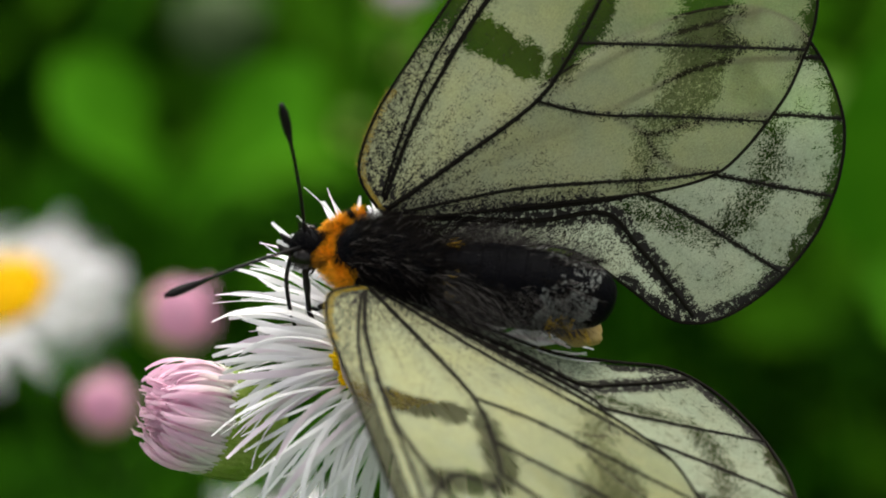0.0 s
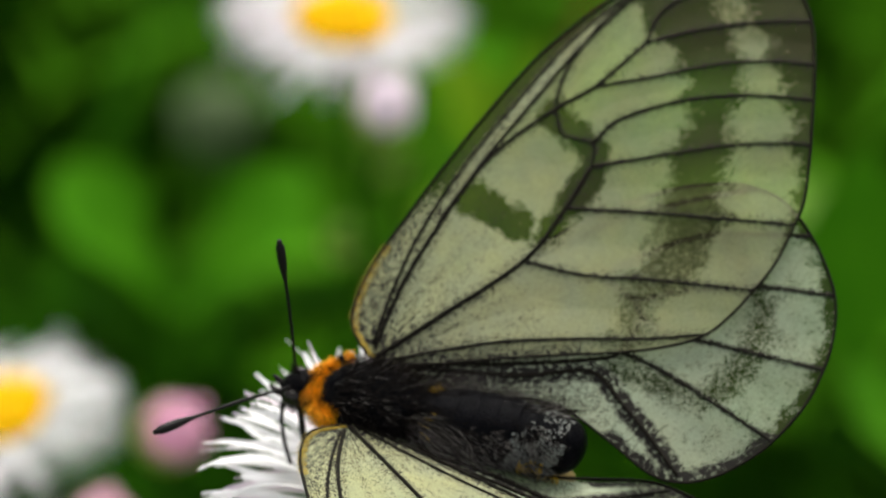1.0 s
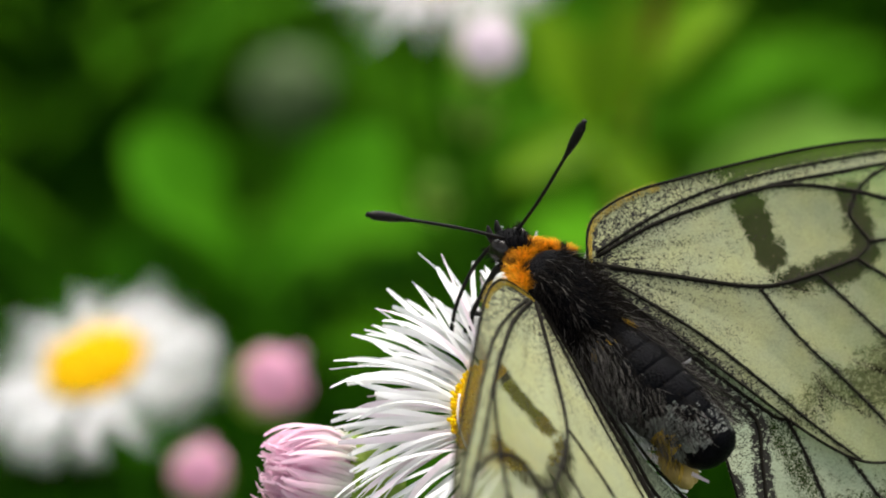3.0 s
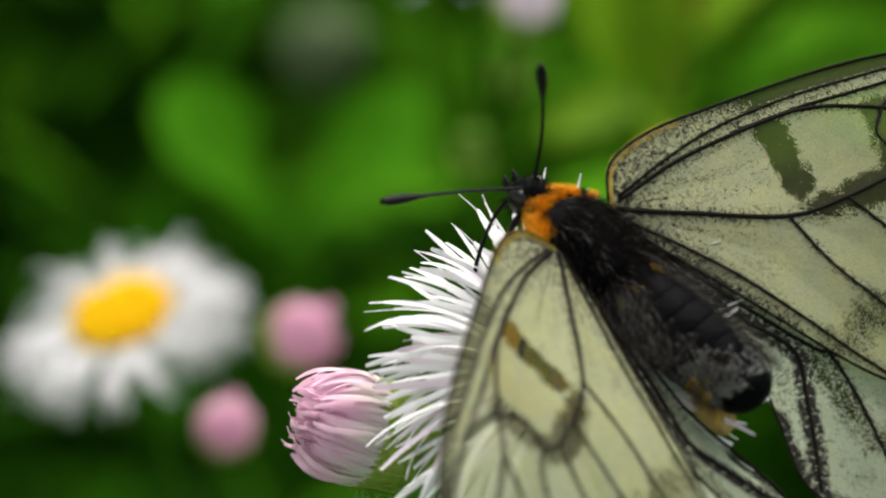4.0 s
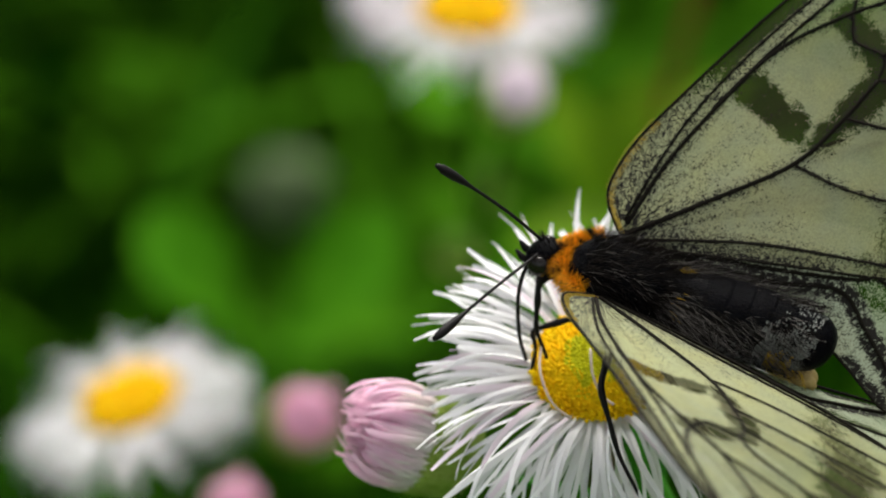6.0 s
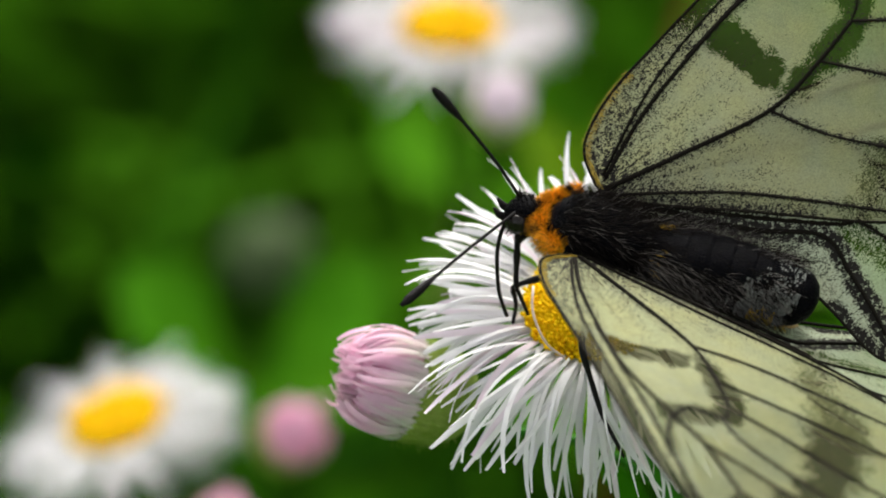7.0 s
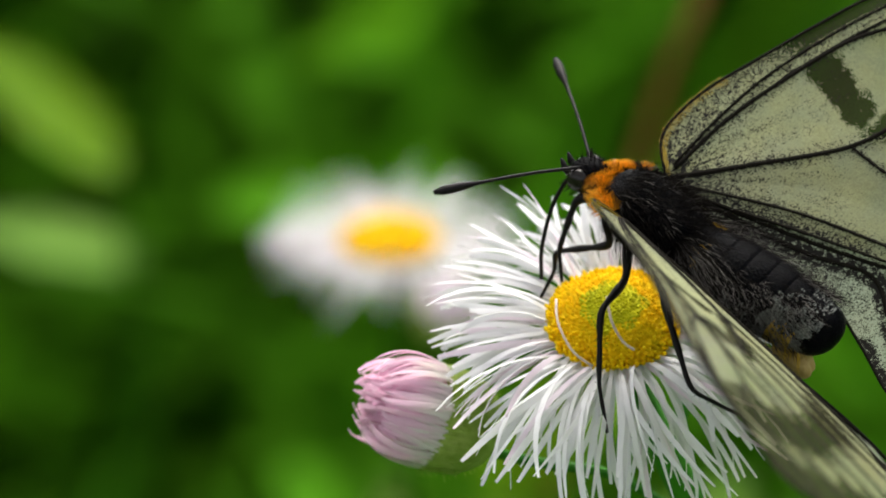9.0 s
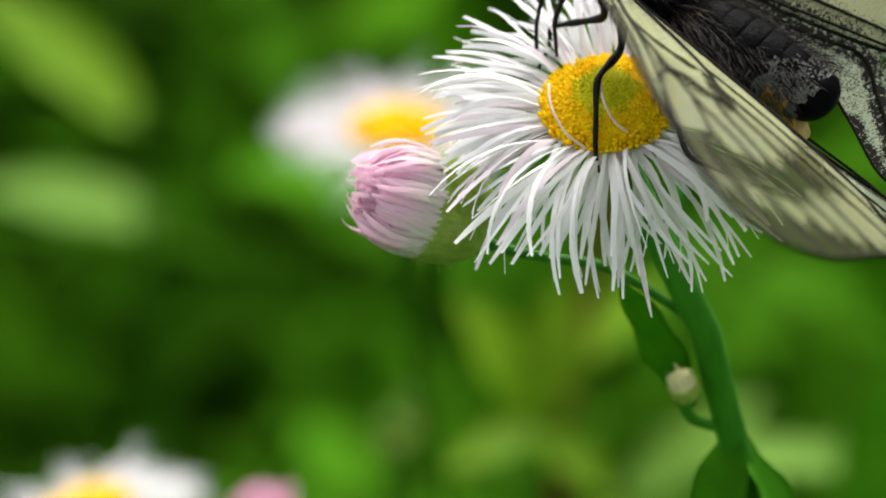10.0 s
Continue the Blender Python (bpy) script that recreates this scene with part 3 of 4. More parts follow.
def build_left_plant():
    p = plant_root("white fleabane daisy with two pink buds, behind the visited flower")
    flower_head(p, (-33.2, 114.7, -98.7), (-0.26, 0.04, 1.0), 31, 250, 1.08, front_fall=-8, side_fall=-38, pink=0.05, florets=120, slim=0.52)
    flower_bud(p, (-17.8, 112.8, -98.6), (0.35, -0.55, 0.8), 33, 0.95, 60, RAY_PINK)
    flower_bud(p, (-23.9, 104.0, -101.2), (0.1, -0.55, 0.8), 35, 0.80, 60, RAY_PINK)
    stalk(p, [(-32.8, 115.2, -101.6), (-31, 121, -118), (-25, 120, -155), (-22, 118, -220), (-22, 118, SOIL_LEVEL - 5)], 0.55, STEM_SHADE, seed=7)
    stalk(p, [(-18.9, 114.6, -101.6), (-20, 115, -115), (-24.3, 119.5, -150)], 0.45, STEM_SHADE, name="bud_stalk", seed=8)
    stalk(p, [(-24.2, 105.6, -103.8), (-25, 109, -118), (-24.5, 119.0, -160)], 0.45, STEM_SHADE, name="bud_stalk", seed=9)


def build_top_plant():
    p = plant_root("white fleabane daisy with a pale pink bud below its petals")
    flower_head(p, (-2.7, 148.9, -80.4), (0.02, 0.04, 1.0), 41, 260, 1.10, front_fall=8, side_fall=-4, pink=0.3, florets=120, slim=0.55)
    flower_bud(p, (1.4, 133.5, -78.0), (0.2, -0.3, 0.8), 43, 0.85, 60, RAY_PALE_PINK)
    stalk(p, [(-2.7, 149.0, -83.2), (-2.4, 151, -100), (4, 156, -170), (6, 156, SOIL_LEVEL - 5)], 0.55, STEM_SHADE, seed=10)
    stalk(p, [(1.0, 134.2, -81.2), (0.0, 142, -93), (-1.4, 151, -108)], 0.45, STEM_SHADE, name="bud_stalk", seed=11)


def build_low_plant():
    p = plant_root("white fleabane daisy low in the meadow")
    flower_head(p, (-6.6, 85.6, -104.6), (0.1, -0.15, 1.0), 51, 170, 0.95, front_fall=-24, side_fall=-24, pink=0.05, florets=120)
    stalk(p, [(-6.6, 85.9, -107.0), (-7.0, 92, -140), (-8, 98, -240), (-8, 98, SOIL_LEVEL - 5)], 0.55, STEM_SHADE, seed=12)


def build_weeds():
    w = plant_root("young weed with a pair of rounded green leaves", "weed", "broadleaf_weed")
    leaf(w, (-23.9, 233, -191.5), (-37.0, 244, -177), 13, "spoon", LEAF, 8, 14, roll=-8)
    leaf(w, (-23.1, 233, -191.5), (-8.8, 244, -178), 13.5, "spoon", LEAF, 8, 14, roll=8)
    stalk(w, [(-24.5, 233.4, -190), (-25, 236, -240), (-26, 239, SOIL_LEVEL - 5)], 0.55, STEM_SHADE, seed=14)
    y = plant_root("yellow-green leafy shoot with several oval leaves", "weed", "leafy_shoot")
    for root, tip, wd in (((14, 204, -145), (6.9, 212, -134), 7.4), ((14, 204, -145), (18.5, 213, -134), 7.4), ((17, 207, -142), (29, 213, -134), 6.8), ((14, 203, -146), (4.3, 201, -149), 6.8), ((14, 203, -146), (21.5, 199, -152), 6.8)):
        leaf(y, root, tip, wd, "oval", LEAF_LIGHT, 10, 18)
    stalk(y, [(14, 204, -144), (16, 207, -175), (17, 210, SOIL_LEVEL - 5)], 0.55, STEM_SHADE, seed=15)
    s = plant_root("pale green broad leaves on a weed stem", "weed", "broadleaf_weed")
    leaf(s, (24, 203, -155), (39, 209, -147), 9.5, "oval", LEAF_SOFT, 8, 12)
    leaf(s, (25, 203, -156), (12, 197, -164), 8.5, "oval", LEAF_LIGHT, 8, 12)
    stalk(s, [(24.5, 203, -154), (25, 206, -200), (25, 208, SOIL_LEVEL - 5)], 0.55, STEM_SHADE, seed=16)
    e = plant_root("upright light green leaf of a weed", "weed", "broadleaf_weed")
    leaf(e, (50, 187, -156), (52.5, 199, -138), 13, "oval", LEAF, 8, 12)
    leaf(e, (50, 187, -157), (60, 180, -166), 10, "oval", LEAF, 8, 12)
    stalk(e, [(50, 187, -155), (50, 190, -210), (50, 192, SOIL_LEVEL - 5)], 0.55, STEM_SHADE, seed=22)
    d = plant_root("broad pale leaf of a taller weed", "weed", "broadleaf_weed")
    leaf(d, (-24, 365, -207), (-47, 369, -203), 13.5, "oval", LEAF_SOFT, 6, 10)
    stalk(d, [(-24, 365, -206), (-23, 367, -260), (-23, 368, SOIL_LEVEL - 5)], 0.55, STEM_SHADE, seed=17)
    u = plant_root("yellow-green broad leaf of a weed", "weed", "broadleaf_weed")
    leaf(u, (-26, 330, -173), (-45, 336, -157), 16, "oval", LEAF_LIGHT, 6, 10)
    stalk(u, [(-26, 330, -172), (-26, 332, -230), (-29, 333, SOIL_LEVEL - 5)], 0.55, STEM_SHADE, seed=25)
    h = plant_root("pale leaf lying low among the grass", "weed", "broadleaf_weed")
    leaf(h, (31, 220, -161), (54, 218, -162), 9, "oval", LEAF_SOFT, 6, 10)
    stalk(h, [(31, 220, -160), (29, 222, -210), (28, 223, SOIL_LEVEL - 5)], 0.55, STEM_SHADE, seed=23)
    b = plant_root("thin reddish-brown dry stem", "dry stem", "dry_stem")
    stalk(b, [(38, 232, -96), (30, 224.6, -111), (21.5, 211, -130), (17.5, 206, -147), (16, 203, -158), (15, 202, -220), (15, 202, SOIL_LEVEL - 5)], 0.7, STEM_BROWN, seed=18)
    g = plant_root("withered grey-brown flower head on a stem", "wildflower", "withered_flower")
    v, f = blob((0, 0, 0), (5.0, 5.0, 5.5), 10, 16, 0.4, 2.0)
    part("seed_head", mesh_of("seed_head", v, f, DRY), g, Matrix.Translation(place(-22, 310, -225)))
    stalk(g, [(-22, 310, -228), (-23, 312, -280), (-23, 313, SOIL_LEVEL - 5)], 0.55, STEM_SHADE, seed=19)
    k = plant_root("small closed pale green bud on a thin stem", "wildflower", "closed_bud")
    flower_bud(k, (-3, 169, -124), (0, 0, 1), 61, 0.6, 30, LEAF_SOFT)
    stalk(k, [(-3, 169, -126), (-3.5, 171, -180), (-4, 172, SOIL_LEVEL - 5)], 0.55, STEM_SHADE, seed=20)
    k2 = plant_root("small closed green bud among the weeds", "wildflower", "closed_bud")
    flower_bud(k2, (1, 207, -145), (0, 0, 1), 63, 0.6, 30, LEAF_SOFT)
    stalk(k2, [(1, 207, -147), (1, 209, -200), (1, 210, SOIL_LEVEL - 5)], 0.55, STEM_SHADE, seed=21)


# ---- butterfly ----
HINGE = (0.25, 2.8, 0.95)
# forewing in its own plane: forward and outward from the hinge
COSTA = [(0.3, 0.0), (1.7, 1.5), (2.0, 3.1), (1.5, 5.9), (0.2, 9.3), (-1.3, 13.0), (-3.2, 17.4), (-5.3, 21.6), (-7.7, 25.2), (-10.4, 28.2), (-13.3, 30.6), (-15.4, 31.7), (-16.9, 31.9)]
TERMEN = [(-0.3, -0.5), (-3.6, 0.3), (-8.2, 1.7), (-12.0, 2.8), (-15.4, 3.8), (-18.0, 4.8), (-20.0, 6.0), (-21.3, 7.7), (-22.2, 9.4), (-23.1, 11.4), (-23.6, 13.6), (-23.9, 15.8), (-23.6, 18.6), (-22.9, 22.4), (-22.2, 25.6), (-21.3, 28.2), (-19.6, 30.6), (-18.2, 31.6), (-16.9, 31.9)]
FORE_VEINS = {
    "subcosta": [(0.2, 0.8), (-0.2, 4.8), (-1.0, 8.9), (-2.7, 13.7), (-4.7, 18.2), (-6.8, 22.6), (-9.3, 26.4), (-11.8, 29.2)],
    "first_radial": [(-1.9, 9.4), (-3.65, 13.9), (-5.3, 17.5), (-7.05, 21.4), (-8.85, 24.8), (-10.8, 28.0), (-13.9, 30.7)],
    "radius": [(0.0, 0.6), (-0.7, 5.1), (-2.3, 10.2), (-4.1, 14.4), (-7.1, 18.1), (-9.3, 20.3), (-11.7, 24.0)],
    "radius_branch": [(-7.4, 17.8), (-7.1, 19.4), (-7.4, 21.6), (-8.9, 25.4), (-11.5, 28.8)],
    "apex_vein": [(-11.7, 24.0), (-11.9, 25.8), (-13.0, 27.4), (-15.9, 29.1), (-19.4, 30.7)],
    "second_apex_vein": [(-11.7, 24.0), (-14.9, 25.7), (-18.7, 27.2), (-21.4, 27.9)],
    "upper_median": [(-9.3, 20.3), (-13.0, 21.9), (-16.3, 23.5), (-19.8, 24.6), (-22.4, 25.0)],
    "middle_median": [(-10.1, 16.5), (-11.1, 18.2), (-13.2, 19.7), (-16.1, 21.1), (-19.6, 22.1), (-22.9, 22.6)],
    "lower_median": [(-10.4, 15.0), (-13.5, 16.3), (-17.8, 18.1), (-21.2, 19.2), (-23.4, 19.6)],
    "cross_vein": [(-7.4, 18.0), (-8.1, 16.7), (-10.1, 16.5), (-10.4, 15.0)],
    "cubitus": [(-0.2, 0.0), (-3.6, 3.5), (-7.8, 8.1), (-9.5, 12.0), (-10.4, 15.0)],
    "upper_cubital": [(-9.5, 12.0), (-13.1, 12.6), (-17.5, 13.3), (-23.6, 14.2)],
    "lower_cubital": [(-7.8, 8.1), (-11.6, 8.0), (-16.0, 8.7), (-22.2, 9.5)],
    "anal": [(-0.6, -0.2), (-5.1, 1.7), (-8.4, 2.9), (-12.2, 3.9), (-16.4, 4.9), (-19.9, 6.0)],
}
HIND_FRONT = [(-0.5, 0.3), (-4.0, 4.5), (-9.0, 10.0), (-14.5, 14.2), (-19.0, 16.0), (-22.0, 15.9), (-23.8, 14.9)]
HIND_BACK = [(-1.0, -0.9), (-4.0, -1.0), (-8.0, -0.6), (-12.0, -0.4), (-15.6, -1.8), (-18.7, -3.3), (-20.6, -3.4), (-22.4, -2.7), (-24.1, -1.3), (-25.6, 0.5), (-27.0, 3.2), (-27.6, 5.7), (-27.7, 7.8), (-27.4, 9.8), (-26.7, 11.4), (-25.3, 13.4), (-23.8, 14.9)]
HIND_VEINS = {
    "subcosta": [(-1.2, 0.4), (-6, 6.2), (-13, 12.2), (-20.5, 16.0)],
    "radius": [(-1.2, 0.2), (-7, 4.8), (-12.5, 8.4), (-18.0, 12.2), (-24.8, 13.9)],
    "upper_median": [(-12.5, 8.4), (-15.1, 7.4), (-18.0, 8.6), (-22.4, 9.9), (-27.2, 10.5)],
    "lower_median": [(-15.1, 7.4), (-15.8, 6.4), (-17.3, 5.7), (-19.1, 5.7), (-23.3, 5.7), (-27.6, 5.7)],
    "cubitus": [(-1.2, 0.0), (-7.2, 1.2), (-13.2, 2.9), (-15.1, 3.9), (-15.8, 6.4)],
    "lower_cubital": [(-15.0, 3.9), (-17.4, 3.4), (-21.3, 2.1), (-25.6, 0.5)],
    "anal": [(-1.2, -0.2), (-9.0, 0.9), (-13.5, 2.2), (-15.9, 0.7), (-18.0, -0.9), (-20.4, -3.0)],
}


def camber(a, b):
    """Height of a wing above its plane: a shallow arch, drooping to the tip."""
    return 0.5 * np.sin(np.clip(b, 0, 40) / 32 * np.pi * 0.55) - 0.0055 * np.clip(b - 12, 0, 40) ** 2 - 0.0022 * (a + 9.0) ** 2


def to_line(points, line):
    """Distance from each point to a polyline."""
    best = np.full(len(points), 1e9)
    for p, q in zip(line[:-1], line[1:]):
        d = q - p
        u = np.clip(((points - p) @ d) / (d @ d + 1e-9), 0, 1)
        best = np.minimum(best, np.linalg.norm(points - p - u[:, None] * d, axis=1))
    return best


def smoothstep(e0, e1, x):
    t = np.clip((x - e0) / (e1 - e0), 0, 1)
    return t * t * (3 - 2 * t)


def fore_pattern(p, veins, rim):
    """Three fields on the wing: smoky bands, black dust, thin scales."""
    a, b = p[:, 0], p[:, 1]
    edge = to_line(p, rim)
    ragged = np.array([noise.noise(Vector((x * 0.9, y * 0.9, 0))) for x, y in p]) * 0.7
    fine = np.array([noise.noise(Vector((x * 2.6, y * 2.6, 4))) for x, y in p]) * 0.5
    far = np.hypot(a, b)
    near_vein = np.full(len(p), 1e9)
    for line in veins.values():
        near_vein = np.minimum(near_vein, to_line(p, line))
    hug = 0.55 * (1 - smoothstep(0.1, 1.1, near_vein))
    # pale patches end in a smoky band; a second row of patches lies beyond it, then the smoky border
    inner_end = np.interp(b, [3, 7, 12, 16, 19, 21.8, 23.8, 25.2, 27], [-14.6, -14.2, -15.6, -15.2, -15.6, -15.2, -13.8, -11.4, -9.8])
    outer_start = np.interp(b, [3, 7, 11, 16.5, 20.5, 22.7, 25.2, 27.7, 30], [-15.8, -16.6, -19.3, -18.7, -18.0, -18.1, -17.0, -15.0, -13.2])
    outer_end = np.interp(b, [3, 9, 12, 17.2, 21.2, 23.7, 25.8, 28.2, 30], [-26, -24.2, -24.0, -23.2, -21.9, -20.5, -19.5, -17.2, -14.4])
    w = ragged * 1.1 + fine
    strong = np.interp(b, [4, 8, 12, 16], [0.56, 0.66, 0.85, 1.0])
    beyond = smoothstep(-1.1, 1.1, inner_end - a + w + hug)
    patch = smoothstep(-1.1, 1.1, outer_start - a + w - hug) * smoothstep(-1.1, 1.1, a - outer_end + w - hug)
    patch *= 1 - 0.45 * smoothstep(24.5, 27.5, b)
    band = strong * beyond * (1 - patch)
    band = np.maximum(band, 0.9 * (1 - smoothstep(0.2, 0.9, edge + ragged * 0.6)) * smoothstep(10, 16, b))
    # bar across the cell, smoky cell end, smoky lower edge of the cell
    bar1 = to_line(p, np.array([(-2.6, 11.6), (-3.6, 11.3), (-4.9, 11.0), (-6.8, 10.3)])) + ragged * 0.7 + fine * 0.4
    end = to_line(p, np.array([(-7.2, 18.0), (-8.6, 17.0), (-10.3, 16.2), (-10.6, 14.6), (-10.0, 12.8)])) + ragged * 0.7 + fine * 0.4
    cub = to_line(p, veins["cubitus"]) + ragged * 0.6 + fine * 0.3
    band = np.maximum(band, 1 - smoothstep(0.65, 1.55, bar1))
    band = np.maximum(band, 1 - smoothstep(0.5, 1.5, end))
    band = np.maximum(band, (1 - smoothstep(0.35, 1.3, cub)) * smoothstep(8.0, 10.5, b))
    # clear front edge; a silvery streak between the two veins behind it
    sc = np.interp(b, veins["subcosta"][:, 1], veins["subcosta"][:, 0])
    r1 = np.interp(b, veins["first_radial"][:, 1], veins["first_radial"][:, 0], left=-1.2)
    front = a - sc
    streak = smoothstep(0.0, 0.12, sc - a) * smoothstep(0.0, 0.12, a - r1) * smoothstep(6, 9, b) * (1 - smoothstep(25, 28, b))
    band = band * (1 - streak)
    band = np.maximum(band, smoothstep(0.0, 0.3, front) * smoothstep(8, 13, b))
    rays = np.array([noise.noise(Vector((math.atan2(y, -x) * 16, math.hypot(x, y) * 0.35, 5))) for x, y in p])
    dust = 0.85 * np.exp(-far / 3.4) + (0.22 + 0.8 * rays) * np.exp(-far / 7.0) - 0.02
    for line in veins.values():
        d = to_line(p, line)
        dust = np.maximum(dust, 0.8 * (1 - smoothstep(0.06, 0.27, d)))
        dust = np.maximum(dust, 0.24 * (1 - smoothstep(0.15, 0.8, d)))
    for key in ("cubitus", "anal", "subcosta", "radius"):
        dust = np.maximum(dust, 0.85 * (1 - smoothstep(0.1, 0.95, to_line(p, veins[key]))) * np.exp(-far / 11.0))
    dust = np.maximum(dust, (0.52 - 0.42 * smoothstep(7, 15, b)) * smoothstep(0.05, 0.4, front))
    dust = dust * (1 - 0.8 * streak) + (0.46 - 0.20 * smoothstep(8, 16, b)) * streak
    dust = np.maximum(dust, 0.58 * smoothstep(-0.9, 0.1, front) * (1 - smoothstep(5, 10, b)) * (0.75 + rays))
    inner = to_line(p, np.array([(0, -0.5), (-6, 1.0), (-12.5, 2.8)]))
    dust = np.maximum(dust, 0.8 * (1 - smoothstep(0.1, 1.5, inner)))
    thin = 0.04 + 0.38 * smoothstep(10, 22, far) + 0.06 * ragged
    return np.clip(band, 0, 1), np.clip(dust, 0, 1), np.clip(thin * (1 - streak), 0, 0.64)


def hind_pattern(p, veins, rim):
    a, b = p[:, 0], p[:, 1]
    edge = to_line(p, rim)
    ragged = np.array([noise.noise(Vector((x * 0.8, y * 0.8, 3))) for x, y in p]) * 0.8
    e = edge + ragged
    far = np.hypot(a, b)
    band = 0.9 * (1 - smoothstep(0.1, 1.4, e)) * smoothstep(-2, 1, b)
    sub = smoothstep(2.8, 4.4, e) * (1 - smoothstep(4.8, 6.6, e)) * smoothstep(0.0, 2.5, b)
    band = np.maximum(band, 0.68 * sub)
    band = np.maximum(band, (0.16 + 0.22 * ragged) * smoothstep(12, 22, far))
    dust = 0.9 * np.exp(-far / 4.5)
    for name, line in veins.items():
        dust = np.maximum(dust, (1 - smoothstep(0.05 if name != "anal" else 0.4, 0.32 if name != "anal" else 0.95, to_line(p, line))))
    dust = np.maximum(dust, 0.07 * sub * (0.6 + ragged))
    below = np.interp(-a, [0, 7, 13, 15, 18, 22], [2.5, 2.9, 3.6, 2.4, -0.4, -4.0]) - b
    fold = smoothstep(-0.3, 0.5, below + ragged * 0.6)
    dust = np.maximum(dust, fold * np.interp(-a, [0, 7, 10, 14, 17, 19, 21], [0.95, 0.85, 0.6, 0.34, 0.14, 0.25, 0.85]))
    dust = np.maximum(dust, (1 - smoothstep(0.45, 1.15, edge + 0.4 * ragged)) * (b < 1))
    band = band * (1 - fold)
    thin = 0.08 + 0.26 * smoothstep(10, 25, far) + 0.08 * ragged
    return np.clip(band, 0, 1), np.clip(dust, 0, 1), np.clip(thin * (1 - fold), 0, 0.5)


def build_wing(parent, name, side, lead, trail, vein_points, pattern, material, drop, label):
    """side: 1 the left wing, -1 the right."""
    nu, nv = 260, 150
    c, d = evenly(spline(lead, 10), nu), evenly(spline(trail, 10), nu)
    grid = np.array([[c[i] + (d[i] - c[i]) * (k / (nv - 1)) for k in range(nv)] for i in range(nu)]).reshape(-1, 2)
    veins = {k: evenly(spline(v, 8), 40) for k, v in vein_points.items()}
    band, dust, thin = pattern(grid, veins, d[int(nu * (0.47 if name == "forewing" else 0.35)):])
    z = camber(grid[:, 0], grid[:, 1]) - drop
    ripple = np.full(len(grid), 1e9)
    for line in veins.values():
        ripple = np.minimum(ripple, to_line(grid, line))
    z = z - 0.10 * np.clip(ripple, 0, 2.0)
    verts = np.column_stack([grid[:, 0], side * grid[:, 1], z])
    faces = []
    for i in range(nu - 1):
        for k in range(nv - 1):
            q = i * nv + k
            faces.append((q, q + 1, q + nv + 1, q + nv) if side > 0 else (q, q + nv, q + nv + 1, q + 1))
    me = mesh_of(name, verts, faces, material)
    flat = np.column_stack([grid * MM, np.zeros(len(grid))]).astype(np.float32)
    me.attributes.new("plan", "FLOAT_VECTOR", "POINT").data.foreach_set("vector", flat.ravel())
    for key, values in (("band", band), ("dust", dust), ("thin", thin)):
        me.attributes.new(key, "FLOAT", "POINT").data.foreach_set("value", values.astype(np.float32))
    wing = part(name, me, parent, pose(HINGE[0] * MM, side * HINGE[1] * MM, HINGE[2] * MM), label)
    for key, line in veins.items():
        thick = {"cubitus": 0.17, "radius": 0.15, "subcosta": 0.10, "first_radial": 0.12, "anal": 0.12}.get(key, 0.095)
        if name == "hindwing" and key == "anal":
            thick = 0.2
        pts = [(x, side * y, float(camber(x, y)) - drop + 0.02) for x, y in line]
        v, f = tube(pts, [thick * (1.15 - 0.4 * i / 39) for i in range(40)], 6, 0.7)
        part("vein", mesh_of("vein", v, f, VEIN), wing)
    if name == "forewing":
        r = random.Random(29)
        gold = []
        for _ in range(800):
            x, y = c[int(r.random() ** 1.5 * nu * 0.2)]
            gold.append(strand((x - r.uniform(0, 0.5), side * y, float(camber(x, y)) + 0.02), (1, side * 0.5, r.uniform(-0.2, 0.5)), r.uniform(0.15, 0.4), 0.011))
        v, f = joined(gold)
        part("costal_hair", mesh_of("costal_hair", v, f, FUR_GOLD), wing, None, "golden hairs on the front edge", "stuff")
    rim = np.vstack([c, d[::-1]])[:: 3]
    pts = [(x, side * y, float(camber(x, y)) - drop) for x, y in rim]
    v, f = tube(pts, [0.11] * len(pts), 6, 0.8)
    part("wing_edge", mesh_of("wing_edge", v, f, VEIN), wing, None, "fine black rim")
    return wing


def abdomen_axis(s):
    return Vector((-3.2 - 11.2 * s, 0.0, -0.5 + 1.6 * s))


def collar_line(u):
    return Vector((3.0 - 1.9 * u * u, 2.45 * u, -0.1 + 0.35 * u * u))


